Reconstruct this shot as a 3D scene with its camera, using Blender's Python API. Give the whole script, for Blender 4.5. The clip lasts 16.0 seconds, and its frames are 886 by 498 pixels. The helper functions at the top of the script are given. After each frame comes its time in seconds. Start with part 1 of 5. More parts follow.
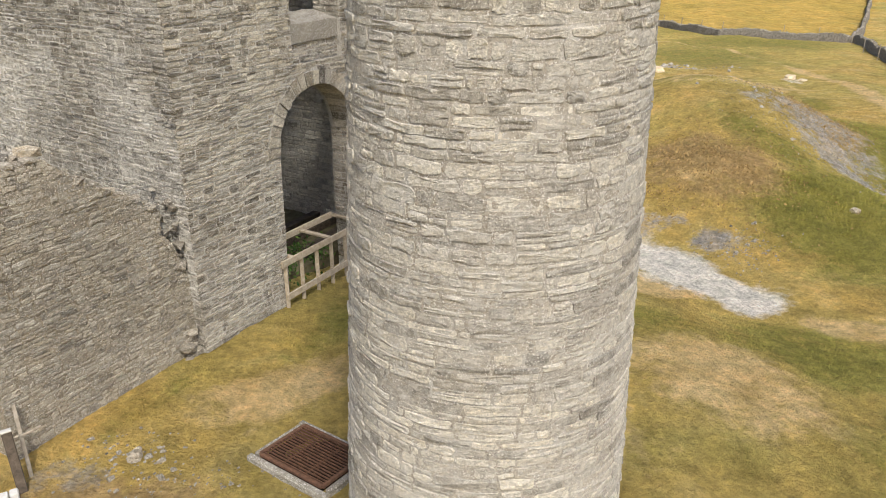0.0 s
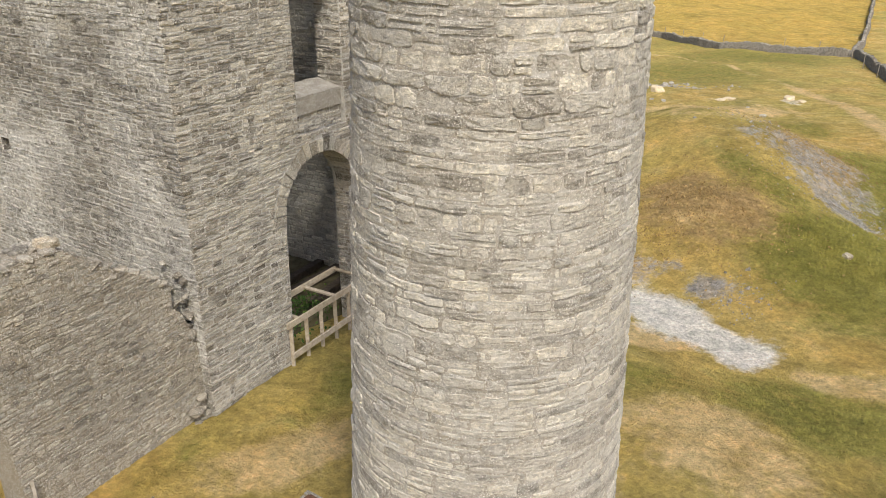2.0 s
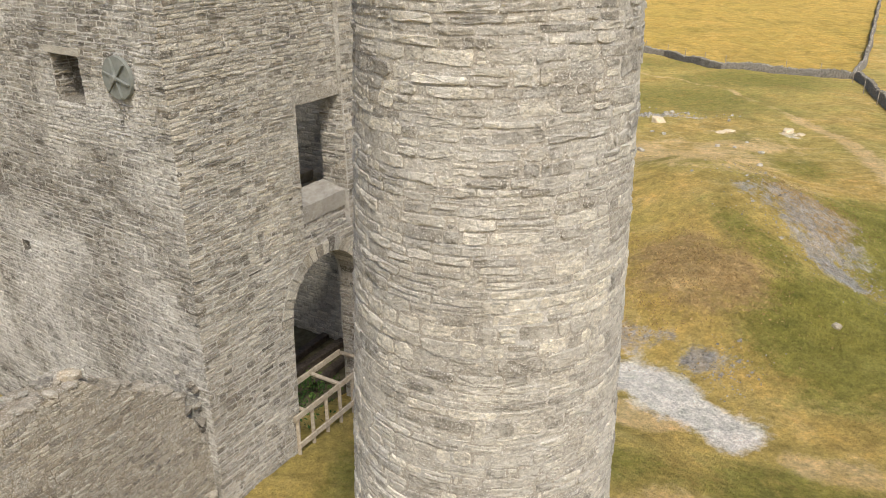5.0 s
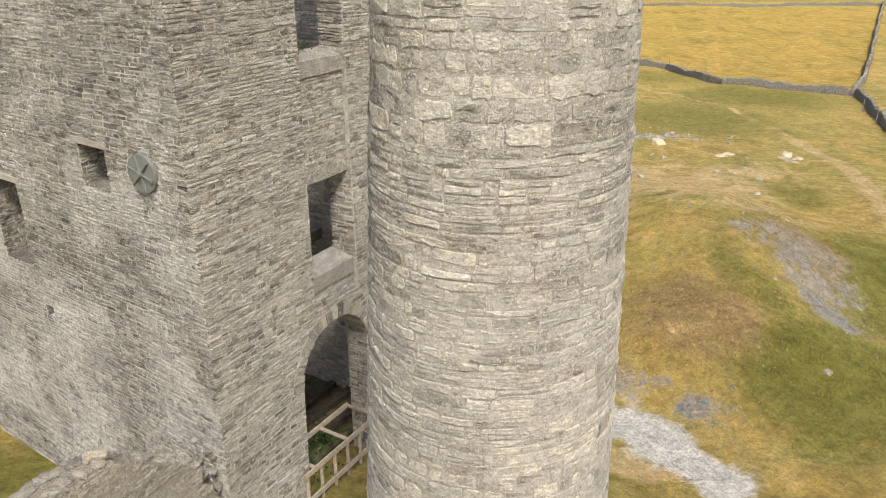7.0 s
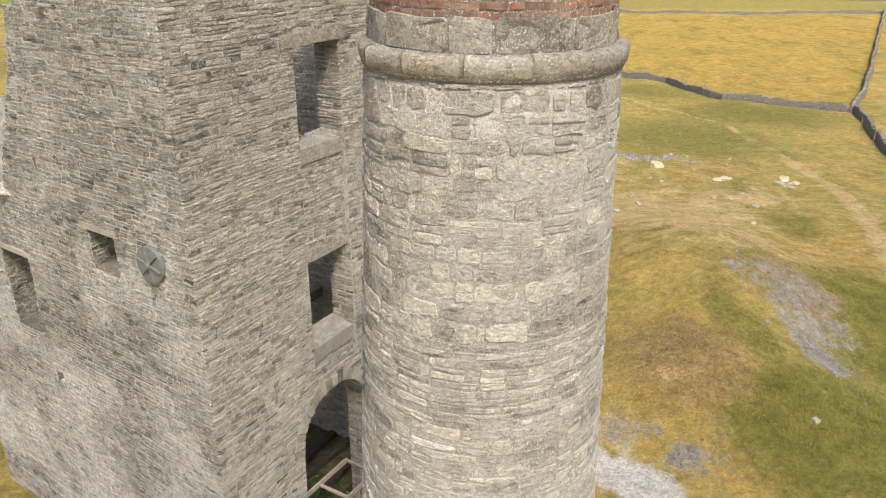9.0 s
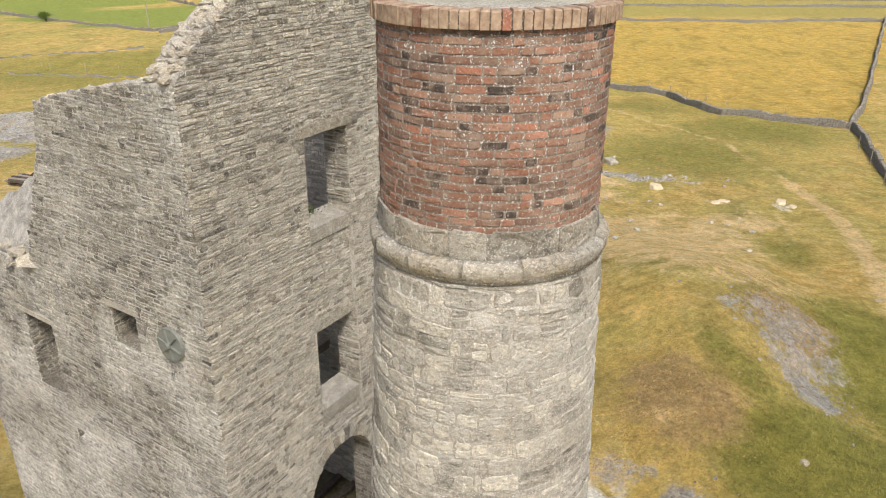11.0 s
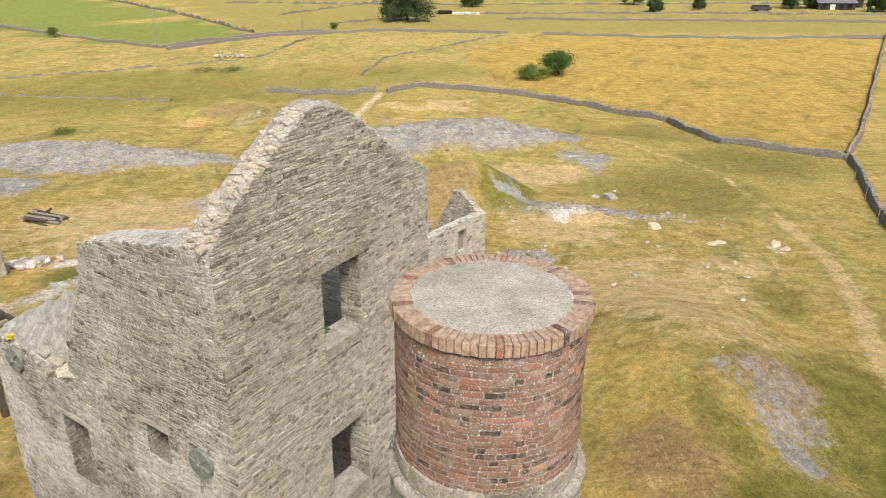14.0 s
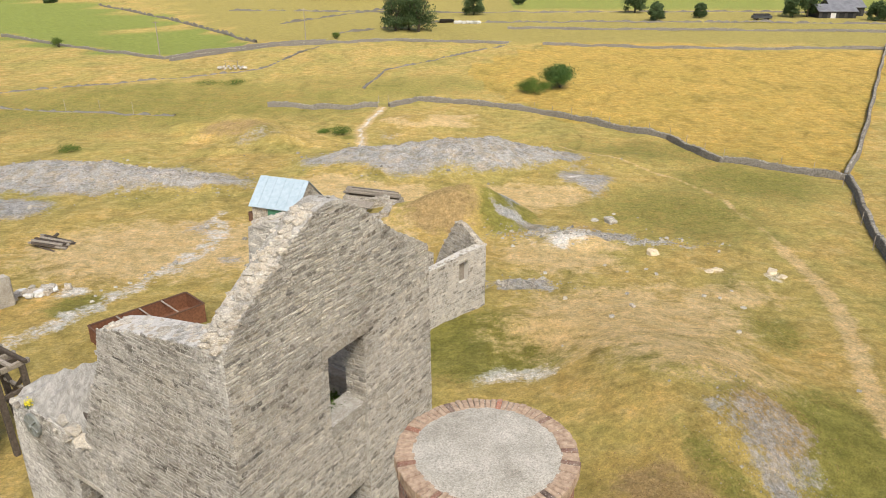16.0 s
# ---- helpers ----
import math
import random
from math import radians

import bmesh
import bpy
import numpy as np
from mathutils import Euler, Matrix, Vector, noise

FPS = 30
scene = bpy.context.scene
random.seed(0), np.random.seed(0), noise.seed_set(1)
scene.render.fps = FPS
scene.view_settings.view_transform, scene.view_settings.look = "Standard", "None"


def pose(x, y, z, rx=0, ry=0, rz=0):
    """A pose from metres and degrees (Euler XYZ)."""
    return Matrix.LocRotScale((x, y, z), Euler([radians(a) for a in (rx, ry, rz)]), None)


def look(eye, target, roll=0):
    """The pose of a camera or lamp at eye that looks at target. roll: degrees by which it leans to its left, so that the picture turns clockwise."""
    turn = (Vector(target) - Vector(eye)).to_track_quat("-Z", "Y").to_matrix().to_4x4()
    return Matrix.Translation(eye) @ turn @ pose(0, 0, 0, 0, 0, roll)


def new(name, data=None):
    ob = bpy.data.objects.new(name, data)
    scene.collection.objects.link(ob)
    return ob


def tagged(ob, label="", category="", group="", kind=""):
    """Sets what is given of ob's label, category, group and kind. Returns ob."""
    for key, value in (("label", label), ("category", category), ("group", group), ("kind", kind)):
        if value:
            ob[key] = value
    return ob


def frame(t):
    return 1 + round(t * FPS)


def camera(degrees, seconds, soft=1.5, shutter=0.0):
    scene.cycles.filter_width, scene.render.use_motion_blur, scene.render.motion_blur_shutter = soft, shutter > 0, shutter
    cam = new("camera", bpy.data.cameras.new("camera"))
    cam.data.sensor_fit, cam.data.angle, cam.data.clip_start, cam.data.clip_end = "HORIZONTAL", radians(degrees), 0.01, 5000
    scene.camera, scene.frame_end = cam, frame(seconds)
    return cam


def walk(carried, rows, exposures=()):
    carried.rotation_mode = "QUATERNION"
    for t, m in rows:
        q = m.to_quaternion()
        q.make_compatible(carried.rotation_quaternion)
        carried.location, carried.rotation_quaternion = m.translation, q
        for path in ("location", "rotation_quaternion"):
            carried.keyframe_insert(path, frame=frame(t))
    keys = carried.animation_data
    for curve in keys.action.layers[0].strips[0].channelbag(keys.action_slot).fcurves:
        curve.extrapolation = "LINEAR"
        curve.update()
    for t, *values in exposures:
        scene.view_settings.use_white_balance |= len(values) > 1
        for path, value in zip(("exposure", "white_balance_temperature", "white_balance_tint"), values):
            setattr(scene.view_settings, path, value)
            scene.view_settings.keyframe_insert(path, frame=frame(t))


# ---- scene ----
cam = camera(60.9, 16.0, soft=0.95)
METRES, EYE, TILT, LEAN, TURN = 15.0, 7.75, -23.4, 0.0, 0.0
ROWS = [
    (0.0, 0.0, 0.0, 0.0, 0.0, 0.0, -0.0),
    (0.5, 0.0006, -0.0096, 0.0206, 0.04, 0.02, -0.03),
    (1.0, 0.0005, -0.0171, 0.046, 0.1, 0.05, -0.03),
    (1.5, 0.0009, -0.0267, 0.0675, 0.14, 0.06, -0.04),
    (2.0, 0.0033, -0.0358, 0.0902, 0.19, 0.06, -0.06),
    (2.5, 0.006, -0.0407, 0.1138, 0.25, 0.08, -0.09),
    (3.0, 0.0082, -0.0459, 0.1394, 0.31, 0.07, -0.09),
    (3.5, 0.01, -0.0512, 0.1659, 0.37, 0.07, -0.13),
    (4.0, 0.0098, -0.0627, 0.1905, 0.42, 0.07, -0.14),
    (6.5, 0.0096, -0.129, 0.3152, 0.65, 0.13, -0.25),
    (7.0, 0.0076, -0.1438, 0.3434, 0.7, 0.13, -0.27),
    (7.5, 0.0073, -0.1562, 0.3699, 0.73, 0.12, -0.3),
    (8.0, 0.0089, -0.1668, 0.4011, 0.78, 0.12, -0.32),
    (8.5, 0.0131, -0.1751, 0.4282, 0.83, 0.13, -0.35),
    (9.0, 0.0173, -0.1873, 0.4579, 0.86, 0.13, -0.37),
    (11.5, 0.0187, -0.2724, 0.5991, 1.08, 0.17, -0.46),
    (12.0, 0.0213, -0.2942, 0.6305, 1.12, 0.24, -0.51),
    (12.5, 0.0193, -0.3129, 0.6609, 1.15, 0.28, -0.52),
    (13.0, 0.017, -0.3308, 0.6958, 1.2, 0.32, -0.55),
    (13.5, 0.0158, -0.3459, 0.7275, 1.23, 0.35, -0.57),
    (14.0, 0.0162, -0.3623, 0.7616, 1.26, 0.38, -0.59),
    (14.5, 0.0161, -0.3784, 0.7941, 1.29, 0.41, -0.61),
    (15.0, 0.0152, -0.3946, 0.8303, 1.33, 0.44, -0.63),
    (15.5, 0.0157, -0.4088, 0.8635, 1.35, 0.48, -0.63),
    (16.0, 0.0175, -0.4231, 0.8986, 1.38, 0.5, -0.65),
]
walk(cam, [(t, pose(0, 0, EYE, TILT, LEAN, TURN) @ pose(METRES * x, METRES * y, METRES * z, 90 + pitch, roll, yaw)) for t, x, y, z, yaw, pitch, roll in ROWS])

# ---- light ----
world = bpy.data.worlds.new("sky")
scene.world = world
world.use_nodes = True
wn, wl = world.node_tree.nodes, world.node_tree.links
sky = wn.new("ShaderNodeTexSky")
sky.sky_type, sky.sun_disc = "NISHITA", False
sky.sun_elevation, sky.sun_rotation, sky.dust_density, sky.air_density = radians(52), radians(165), 4.0, 0.7
wl.new(sky.outputs[0], wn["Background"].inputs[0])
wn["Background"].inputs[1].default_value = 0.175
sun = new("sun", bpy.data.lights.new("sun", "SUN"))
sun.data.energy, sun.data.angle, sun.data.color = 3.2, radians(10), (1.0, 0.94, 0.82)
sun.matrix_world = look((9, -34, 45), (0, 0, 0))

rng = np.random.default_rng(7)

# ---- materials ----


class Mat:
    """A small builder for node materials."""

    def __init__(self, name, rough=0.9, metal=0.0):
        self.m = bpy.data.materials.new(name)
        self.m.use_nodes = True
        self.t = self.m.node_tree
        self.b = self.t.nodes["Principled BSDF"]
        self.b.inputs["Roughness"].default_value = rough
        self.b.inputs["Metallic"].default_value = metal
        self.b.inputs["Specular IOR Level"].default_value = 0.25
        self.co = self.node("ShaderNodeTexCoord").outputs["Object"]

    def node(self, kind):
        return self.t.nodes.new(kind)

    def put(self, sock, val):
        if isinstance(val, bpy.types.NodeSocket):
            self.t.links.new(val, sock)
        elif isinstance(val, (tuple, list)) and len(val) == 3 and sock.type == "RGBA":
            sock.default_value = (*val, 1)
        else:
            sock.default_value = val

    def noise(self, scale, detail=4.0, rough=0.55, dist=0.0, stretch=None):
        n = self.node("ShaderNodeTexNoise")
        n.inputs["Scale"].default_value, n.inputs["Detail"].default_value = scale, detail
        n.inputs["Roughness"].default_value, n.inputs["Distortion"].default_value = rough, dist
        co = self.co
        if stretch:
            mp = self.node("ShaderNodeMapping")
            mp.inputs["Scale"].default_value = stretch
            self.put(mp.inputs["Vector"], co)
            co = mp.outputs[0]
        self.put(n.inputs["Vector"], co)
        return n.outputs["Fac"]

    def voronoi(self, scale, out="Distance"):
        n = self.node("ShaderNodeTexVoronoi")
        n.inputs["Scale"].default_value = scale
        self.put(n.inputs["Vector"], self.co)
        return n.outputs[out]

    def ramp(self, fac, *stops):
        n = self.node("ShaderNodeValToRGB")
        el = n.color_ramp.elements
        while len(el) < len(stops):
            el.new(0.5)
        for e, (p, c) in zip(el, stops):
            e.position = p
            e.color = (*c, 1) if isinstance(c, tuple) else (c, c, c, 1)
        self.put(n.inputs[0], fac)
        return n.outputs[0]

    def mix(self, fac, a, b, blend="MIX"):
        n = self.node("ShaderNodeMix")
        n.data_type, n.blend_type = "RGBA", blend
        self.put(n.inputs[0], fac)
        self.put(n.inputs[6], a)
        self.put(n.inputs[7], b)
        return n.outputs[2]

    def math(self, op, a, b=0.0, clamp=False):
        n = self.node("ShaderNodeMath")
        n.operation, n.use_clamp = op, clamp
        self.put(n.inputs[0], a)
        self.put(n.inputs[1], b)
        return n.outputs[0]

    def attr(self, name):
        n = self.node("ShaderNodeAttribute")
        n.attribute_name = name
        return n.outputs["Fac"]

    def island(self):
        return self.node("ShaderNodeNewGeometry").outputs["Random Per Island"]

    def each(self):
        return self.node("ShaderNodeObjectInfo").outputs["Random"]

    def bump(self, height, strength=0.5, dist=0.02):
        n = self.node("ShaderNodeBump")
        n.inputs["Strength"].default_value, n.inputs["Distance"].default_value = strength, dist
        self.put(n.inputs["Height"], height)
        self.t.links.new(n.outputs[0], self.b.inputs["Normal"])

    def done(self, colour):
        self.put(self.b.inputs["Base Color"], colour)
        return self.m


def stone_mat(name, single, lime=0.35, warm=0.5, dark=1.0, spread=1.0, blot=0.0, relief=0.036):
    """Rough grey limestone, a tone for each stone; lime: how much whitish crust lies on it; spread: how far the stones differ."""
    k = Mat(name, 0.92)
    r = k.each() if single else k.island()
    d = dark
    tone = k.ramp(r, (0.0, (.125*d, .117*d, .104*d)), (0.25, (.275*d, .258*d, .23*d)), (0.5, (.36*d, .347*d, .32*d)),
                  (0.75, (.42*d, .398*d, .352*d)), (1.0, (.54*d, .515*d, .46*d)))
    tone = k.mix(spread, (.375*d, .357*d, .322*d), tone)
    r2 = k.math("FRACT", k.math("MULTIPLY", r, 17.31))
    tone = k.mix(k.math("MULTIPLY", r2, warm), tone, (.37*d, .32*d, .245*d))
    tan = k.ramp(k.noise(1.7, 5, 0.7, 0.8), (0.5, 0.0), (0.66, 0.55))
    tone = k.mix(k.math("MULTIPLY", tan, warm), tone, (.43*d, .36*d, .265*d))
    grain = k.noise(30, 6, 0.78)
    tone = k.mix(0.95, tone, k.ramp(grain, (0.27, 0.33), (0.42, 0.8), (0.55, 1.02), (0.75, 1.5)), "MULTIPLY")
    bed = k.noise(9, 6, 0.78, 0.4, (1.0, 1.0, 1.9))
    tone = k.mix(0.7, tone, k.ramp(bed, (0.3, 0.55), (0.47, 1.0), (0.7, 1.28)), "MULTIPLY")
    ledge = k.noise(14, 5, 0.72, 0.5, (1.0, 1.0, 1.5))
    tone = k.mix(0.85, tone, k.ramp(ledge, (0.32, 0.5), (0.46, 0.94), (0.56, 1.06), (0.68, 1.55)), "MULTIPLY")
    patch = k.noise(5.5, 6, 0.72)
    crust = k.math("MULTIPLY", k.ramp(patch, (0.49, 0.0), (0.62, 1.0)), lime)
    tone = k.mix(crust, tone, (.63, .61, .565))
    big = k.noise(0.5, 4, 0.6, 0.6)
    tone = k.mix(0.75, tone, k.ramp(big, (0.3, (.68, .665, .645)), (0.5, (1, 1, 1)), (0.7, (1.24, 1.23, 1.19))), "MULTIPLY")
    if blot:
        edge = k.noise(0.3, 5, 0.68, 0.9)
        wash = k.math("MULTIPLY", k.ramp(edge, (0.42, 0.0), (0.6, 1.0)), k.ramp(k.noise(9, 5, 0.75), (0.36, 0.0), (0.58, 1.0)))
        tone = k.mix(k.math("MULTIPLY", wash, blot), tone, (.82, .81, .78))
    fleck = k.math("MULTIPLY", k.ramp(k.noise(48, 3, 0.6), (0.56, 0.0), (0.63, 1.0)), k.ramp(k.noise(2.6, 5, 0.7, 0.5), (0.4, 0.2), (0.6, 1.0)))
    tone = k.mix(k.math("MULTIPLY", fleck, 0.85), tone, (.86, .84, .80))
    tone = k.mix(1.0, tone, (1.0, .99, .955), "MULTIPLY")
    lump = k.noise(6.5, 4, 0.7, 0.6, (1.0, 1.0, 1.6))
    k.bump(k.math("ADD", k.math("ADD", k.noise(22, 6, 0.78), k.math("MULTIPLY", bed, 1.1)), k.math("ADD", k.math("MULTIPLY", k.noise(80, 3), 0.4), lump)), 1.0, relief)
    return k.done(tone)


def mortar_mat(name, col=(.36, .335, .285), lime=0.3):
    k = Mat(name, 0.95)
    c = k.mix(0.8, col, k.ramp(k.noise(30, 5, 0.7), (0.3, 0.5), (0.7, 1.25)), "MULTIPLY")
    c = k.mix(k.math("MULTIPLY", k.ramp(k.noise(4, 5, 0.65), (0.45, 0.0), (0.65, 1.0)), lime), c, (.66, .64, .59))
    c = k.mix(0.6, c, k.ramp(k.noise(0.6, 4, 0.6), (0.3, 0.6), (0.7, 1.15)), "MULTIPLY")
    c = k.mix(k.math("MULTIPLY", k.ramp(k.noise(50, 3, 0.6), (0.55, 0.0), (0.63, 1.0)), 0.75), c, (.86, .84, .80))
    k.bump(k.noise(35, 6, 0.75), 0.9, 0.04)
    return k.done(c)


def joint_mat(name, col, lime, low=False):
    """Old pointing: whitish lime left in patches over a duller bed; low: more of it lower down."""
    k = Mat(name, 0.95)
    left = k.math("ADD", k.math("MULTIPLY", k.noise(0.45, 4, 0.6, 0.7), 0.45), k.math("MULTIPLY", k.noise(4, 5, 0.75), 0.55))
    if low:
        sep = k.node("ShaderNodeSeparateXYZ")
        k.put(sep.inputs[0], k.co)
        left = k.math("ADD", left, k.math("MULTIPLY", k.math("SUBTRACT", 9.5, sep.outputs[2]), 0.011))
    c = k.mix(k.math("MULTIPLY", k.ramp(left, (0.42, 0.0), (0.53, 1.0)), lime), col, (.75, .73, .68))
    crumbs = k.math("MULTIPLY", k.ramp(k.noise(44, 3, 0.6), (0.54, 0.0), (0.62, 0.8)), k.ramp(k.noise(1.1, 4, 0.7), (0.4, 0.25), (0.6, 1.0)))
    c = k.mix(crumbs, c, (.84, .82, .77))
    c = k.mix(0.7, c, k.ramp(k.noise(32, 5, 0.75), (0.3, 0.6), (0.55, 1.0), (0.75, 1.12)), "MULTIPLY")
    k.bump(k.noise(35, 6, 0.75), 0.9, 0.04)
    return k.done(c)


def brick_mat(name, single):
    k = Mat(name, 0.88)
    r = k.each() if single else k.island()
    c = k.ramp(r, (0.0, (.06, .05, .045)), (0.1, (.11, .08, .065)), (0.2, (.22, .135, .10)), (0.4, (.30, .145, .095)), (0.62, (.23, .15, .11)),
               (0.85, (.44, .20, .13)), (1.0, (.35, .26, .195)))
    c = k.mix(0.85, c, k.ramp(k.noise(40, 5, 0.7), (0.28, 0.45), (0.5, 0.95), (0.75, 1.3)), "MULTIPLY")
    crust = k.ramp(k.noise(7, 5, 0.7), (0.46, 0.0), (0.66, 0.75))
    c = k.mix(crust, c, (.35, .27, .215))
    c = k.mix(k.ramp(k.noise(48, 3), (0.62, 0.0), (0.69, 0.75)), c, (.72, .66, .60))
    c = k.mix(0.6, c, k.ramp(k.noise(1.3, 4), (0.3, 0.65), (0.7, 1.2)), "MULTIPLY")
    k.bump(k.noise(50, 5, 0.7), 0.6, 0.02)
    return k.done(c)


def wood_mat(name, a, b, along=(1, 1, 1)):
    k = Mat(name, 0.8)
    c = k.ramp(k.noise(9, 5, 0.65, 0.5, along), (0.3, a), (0.7, b))
    c = k.mix(0.5, c, k.ramp(k.each(), (0.0, 0.7), (1.0, 1.2)), "MULTIPLY")
    k.bump(k.noise(30, 4, 0.6, 0.0, along), 0.5, 0.01)
    return k.done(c)


def plain_mat(name, a, b, scale=12, rough=0.8, metal=0.0, bump=0.3):
    k = Mat(name, rough, metal)
    c = k.ramp(k.noise(scale, 5, 0.65), (0.3, a), (0.7, b))
    k.bump(k.noise(scale * 3, 5, 0.7), bump, 0.01)
    return k.done(c)


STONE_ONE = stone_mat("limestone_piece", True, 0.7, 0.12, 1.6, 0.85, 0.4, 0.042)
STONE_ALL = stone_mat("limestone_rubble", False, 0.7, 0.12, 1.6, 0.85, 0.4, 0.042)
WALL_ONE = stone_mat("wall_stone_piece", True, 0.5, 0.4, 1.12, 1.0)
WALL_ALL = stone_mat("wall_stone_rubble", False, 0.5, 0.4, 1.12, 1.0)
RUIN_ONE = stone_mat("brown_stone_piece", True, 0.3, 0.5, 1.05, 0.7)
RUIN_ALL = stone_mat("brown_stone_rubble", False, 0.3, 0.5, 1.05, 0.7)
LIME_ONE = stone_mat("limed_stone_piece", True, 0.45, 0.25, 0.76, 1.0, 0.68)
LIME_ALL = stone_mat("limed_stone_rubble", False, 0.45, 0.25, 0.76, 1.0, 0.68)
MORTAR = mortar_mat("lime_mortar", (.56, .51, .425), 0.8)
MORTAR_J = joint_mat("lime_joints", (.32, .30, .255), 0.6, True)
MORTAR_R = mortar_mat("brown_earth_mortar", (.33, .285, .21), 0.15)
MORTAR_W = joint_mat("pale_lime_mortar", (.27, .255, .22), 0.85)
MORTAR_G = mortar_mat("grey_cement_capping", (.33, .305, .255), 0.35)
MORTAR_B = mortar_mat("brick_mortar", (.30, .245, .195), 0.1)
CAPPING = mortar_mat("limed_capping", (.36, .345, .31), 0.7)
COPING = plain_mat("worn_coping_brick", (.24, .16, .11), (.50, .385, .28), 13, 0.9, 0.0, 0.6)
BRICK_ONE, BRICK_ALL = brick_mat("red_brick_piece", True), brick_mat("red_brick", False)
kc = Mat("weathered_concrete", 0.95)
cc = kc.ramp(kc.noise(2.2, 6, 0.7), (0.3, (.33, .305, .25)), (0.7, (.56, .53, .46)))
cc = kc.mix(0.9, cc, kc.ramp(kc.noise(42, 4, 0.75), (0.3, 0.45), (0.5, 0.95), (0.7, 1.4)), "MULTIPLY")
kc.bump(kc.noise(60, 4, 0.75), 0.8, 0.02)
CONCRETE = kc.done(cc)
IRON = plain_mat("grey_painted_iron", (.20, .215, .20), (.27, .285, .265), 9, 0.55, 0.3)
RUST = plain_mat("rusted_steel", (.13, .055, .03), (.25, .12, .065), 6, 0.85, 0.2, 0.5)
RUST_DARK = plain_mat("dark_rusted_bar", (.09, .05, .035), (.20, .11, .07), 14, 0.85, 0.2, 0.5)
TIMBER = wood_mat("weathered_pale_timber", (.34, .28, .20), (.56, .49, .38))
TIMBER_DARK = wood_mat("dark_old_timber", (.045, .035, .028), (.13, .105, .08))
TIMBER_GREY = wood_mat("silvered_timber", (.20, .17, .13), (.40, .36, .30))
PITCH = plain_mat("dark_soil", (.012, .01, .008), (.04, .033, .022), 6, 1.0)
EARTH = plain_mat("damp_earth_and_moss", (.05, .045, .025), (.17, .15, .09), 3, 1.0, 0.0, 0.8)
TIN = plain_mat("pale_blue_roof_sheet", (.33, .43, .49), (.44, .53, .59), 2.5, 0.5, 0.1)
GREEN_DOOR = plain_mat("green_painted_boards", (.05, .16, .10), (.08, .22, .14), 4, 0.6)
WHITE = plain_mat("white_paint", (.5, .5, .48), (.68, .68, .66), 9, 0.7)
ROOF_GREY = plain_mat("grey_barn_sheet", (.13, .135, .15), (.22, .225, .24), 0.6, 0.6)
DARK_WALL = plain_mat("dark_barn_boards", (.03, .03, .03), (.07, .065, .06), 0.8)
CAR_PAINT = plain_mat("dark_grey_car_paint", (.06, .065, .07), (.09, .095, .1), 2, 0.35, 0.2, 0.0)
GLASS_DARK = plain_mat("dark_window_glass", (.02, .022, .025), (.03, .032, .035), 1, 0.12, 0.0, 0.0)
YELLOW = plain_mat("yellow_flower", (.7, .6, .03), (.85, .75, .06), 20, 0.7)
ROCK = stone_mat("pale_boulder", True, 0.4, 0.9, 1.3, 0.4)
ROCK_ALL = stone_mat("loose_rubble_stone", False, 0.2, 0.5, 0.85)
ROCK_DULL = stone_mat("dull_wall_boulder", True, 0.2, 0.6, 0.85)
LICHEN = stone_mat("lichened_capstone", True, 0.35, 0.7, 1.5, 0.5)
SLAB = plain_mat("tan_bare_slab", (.48, .39, .25), (.70, .60, .43), 5, 0.95, 0.0, 0.8)
# limestone darkened in colour to carry the shade of the side wall openings
SHADED_ONE = stone_mat("shaded_dark_stone", True, 0.2, 0.6, 0.5)
SHADED_ALL = stone_mat("shaded_reveal_stone", False, 0.2, 0.7, 0.7)
MOSSY = stone_mat("mossy_collar_stone", True, 0.35, 0.9, 1.3, 0.3)
DRYSTONE = stone_mat("drystone_wall_stone", False, 0.2, 0.6, 0.72)
DRYBODY = plain_mat("drystone_wall_body", (.105, .097, .082), (.29, .268, .228), 5.0, 0.95, 0.0, 0.8)


def leaf_mat(name, a, b, c):
    k = Mat(name, 0.75)
    t = k.ramp(k.island(), (0.0, a), (0.6, b), (1.0, c))
    t = k.mix(0.7, t, k.ramp(k.noise(0.35, 3), (0.3, 0.55), (0.7, 1.25)), "MULTIPLY")
    return k.done(t)


LEAF = leaf_mat("tree_leaves", (.035, .06, .022), (.065, .105, .038), (.12, .17, .065))
BUSH_LEAF = leaf_mat("bush_leaves", (.05, .09, .015), (.10, .16, .025), (.17, .24, .04))
WEED = leaf_mat("weed_leaves", (.03, .07, .015), (.07, .14, .03), (.14, .22, .05))
BRACKEN = leaf_mat("dead_bracken", (.26, .17, .06), (.37, .25, .095), (.48, .34, .14))
BARK = plain_mat("bark", (.05, .04, .03), (.12, .10, .075), 3, 0.95)


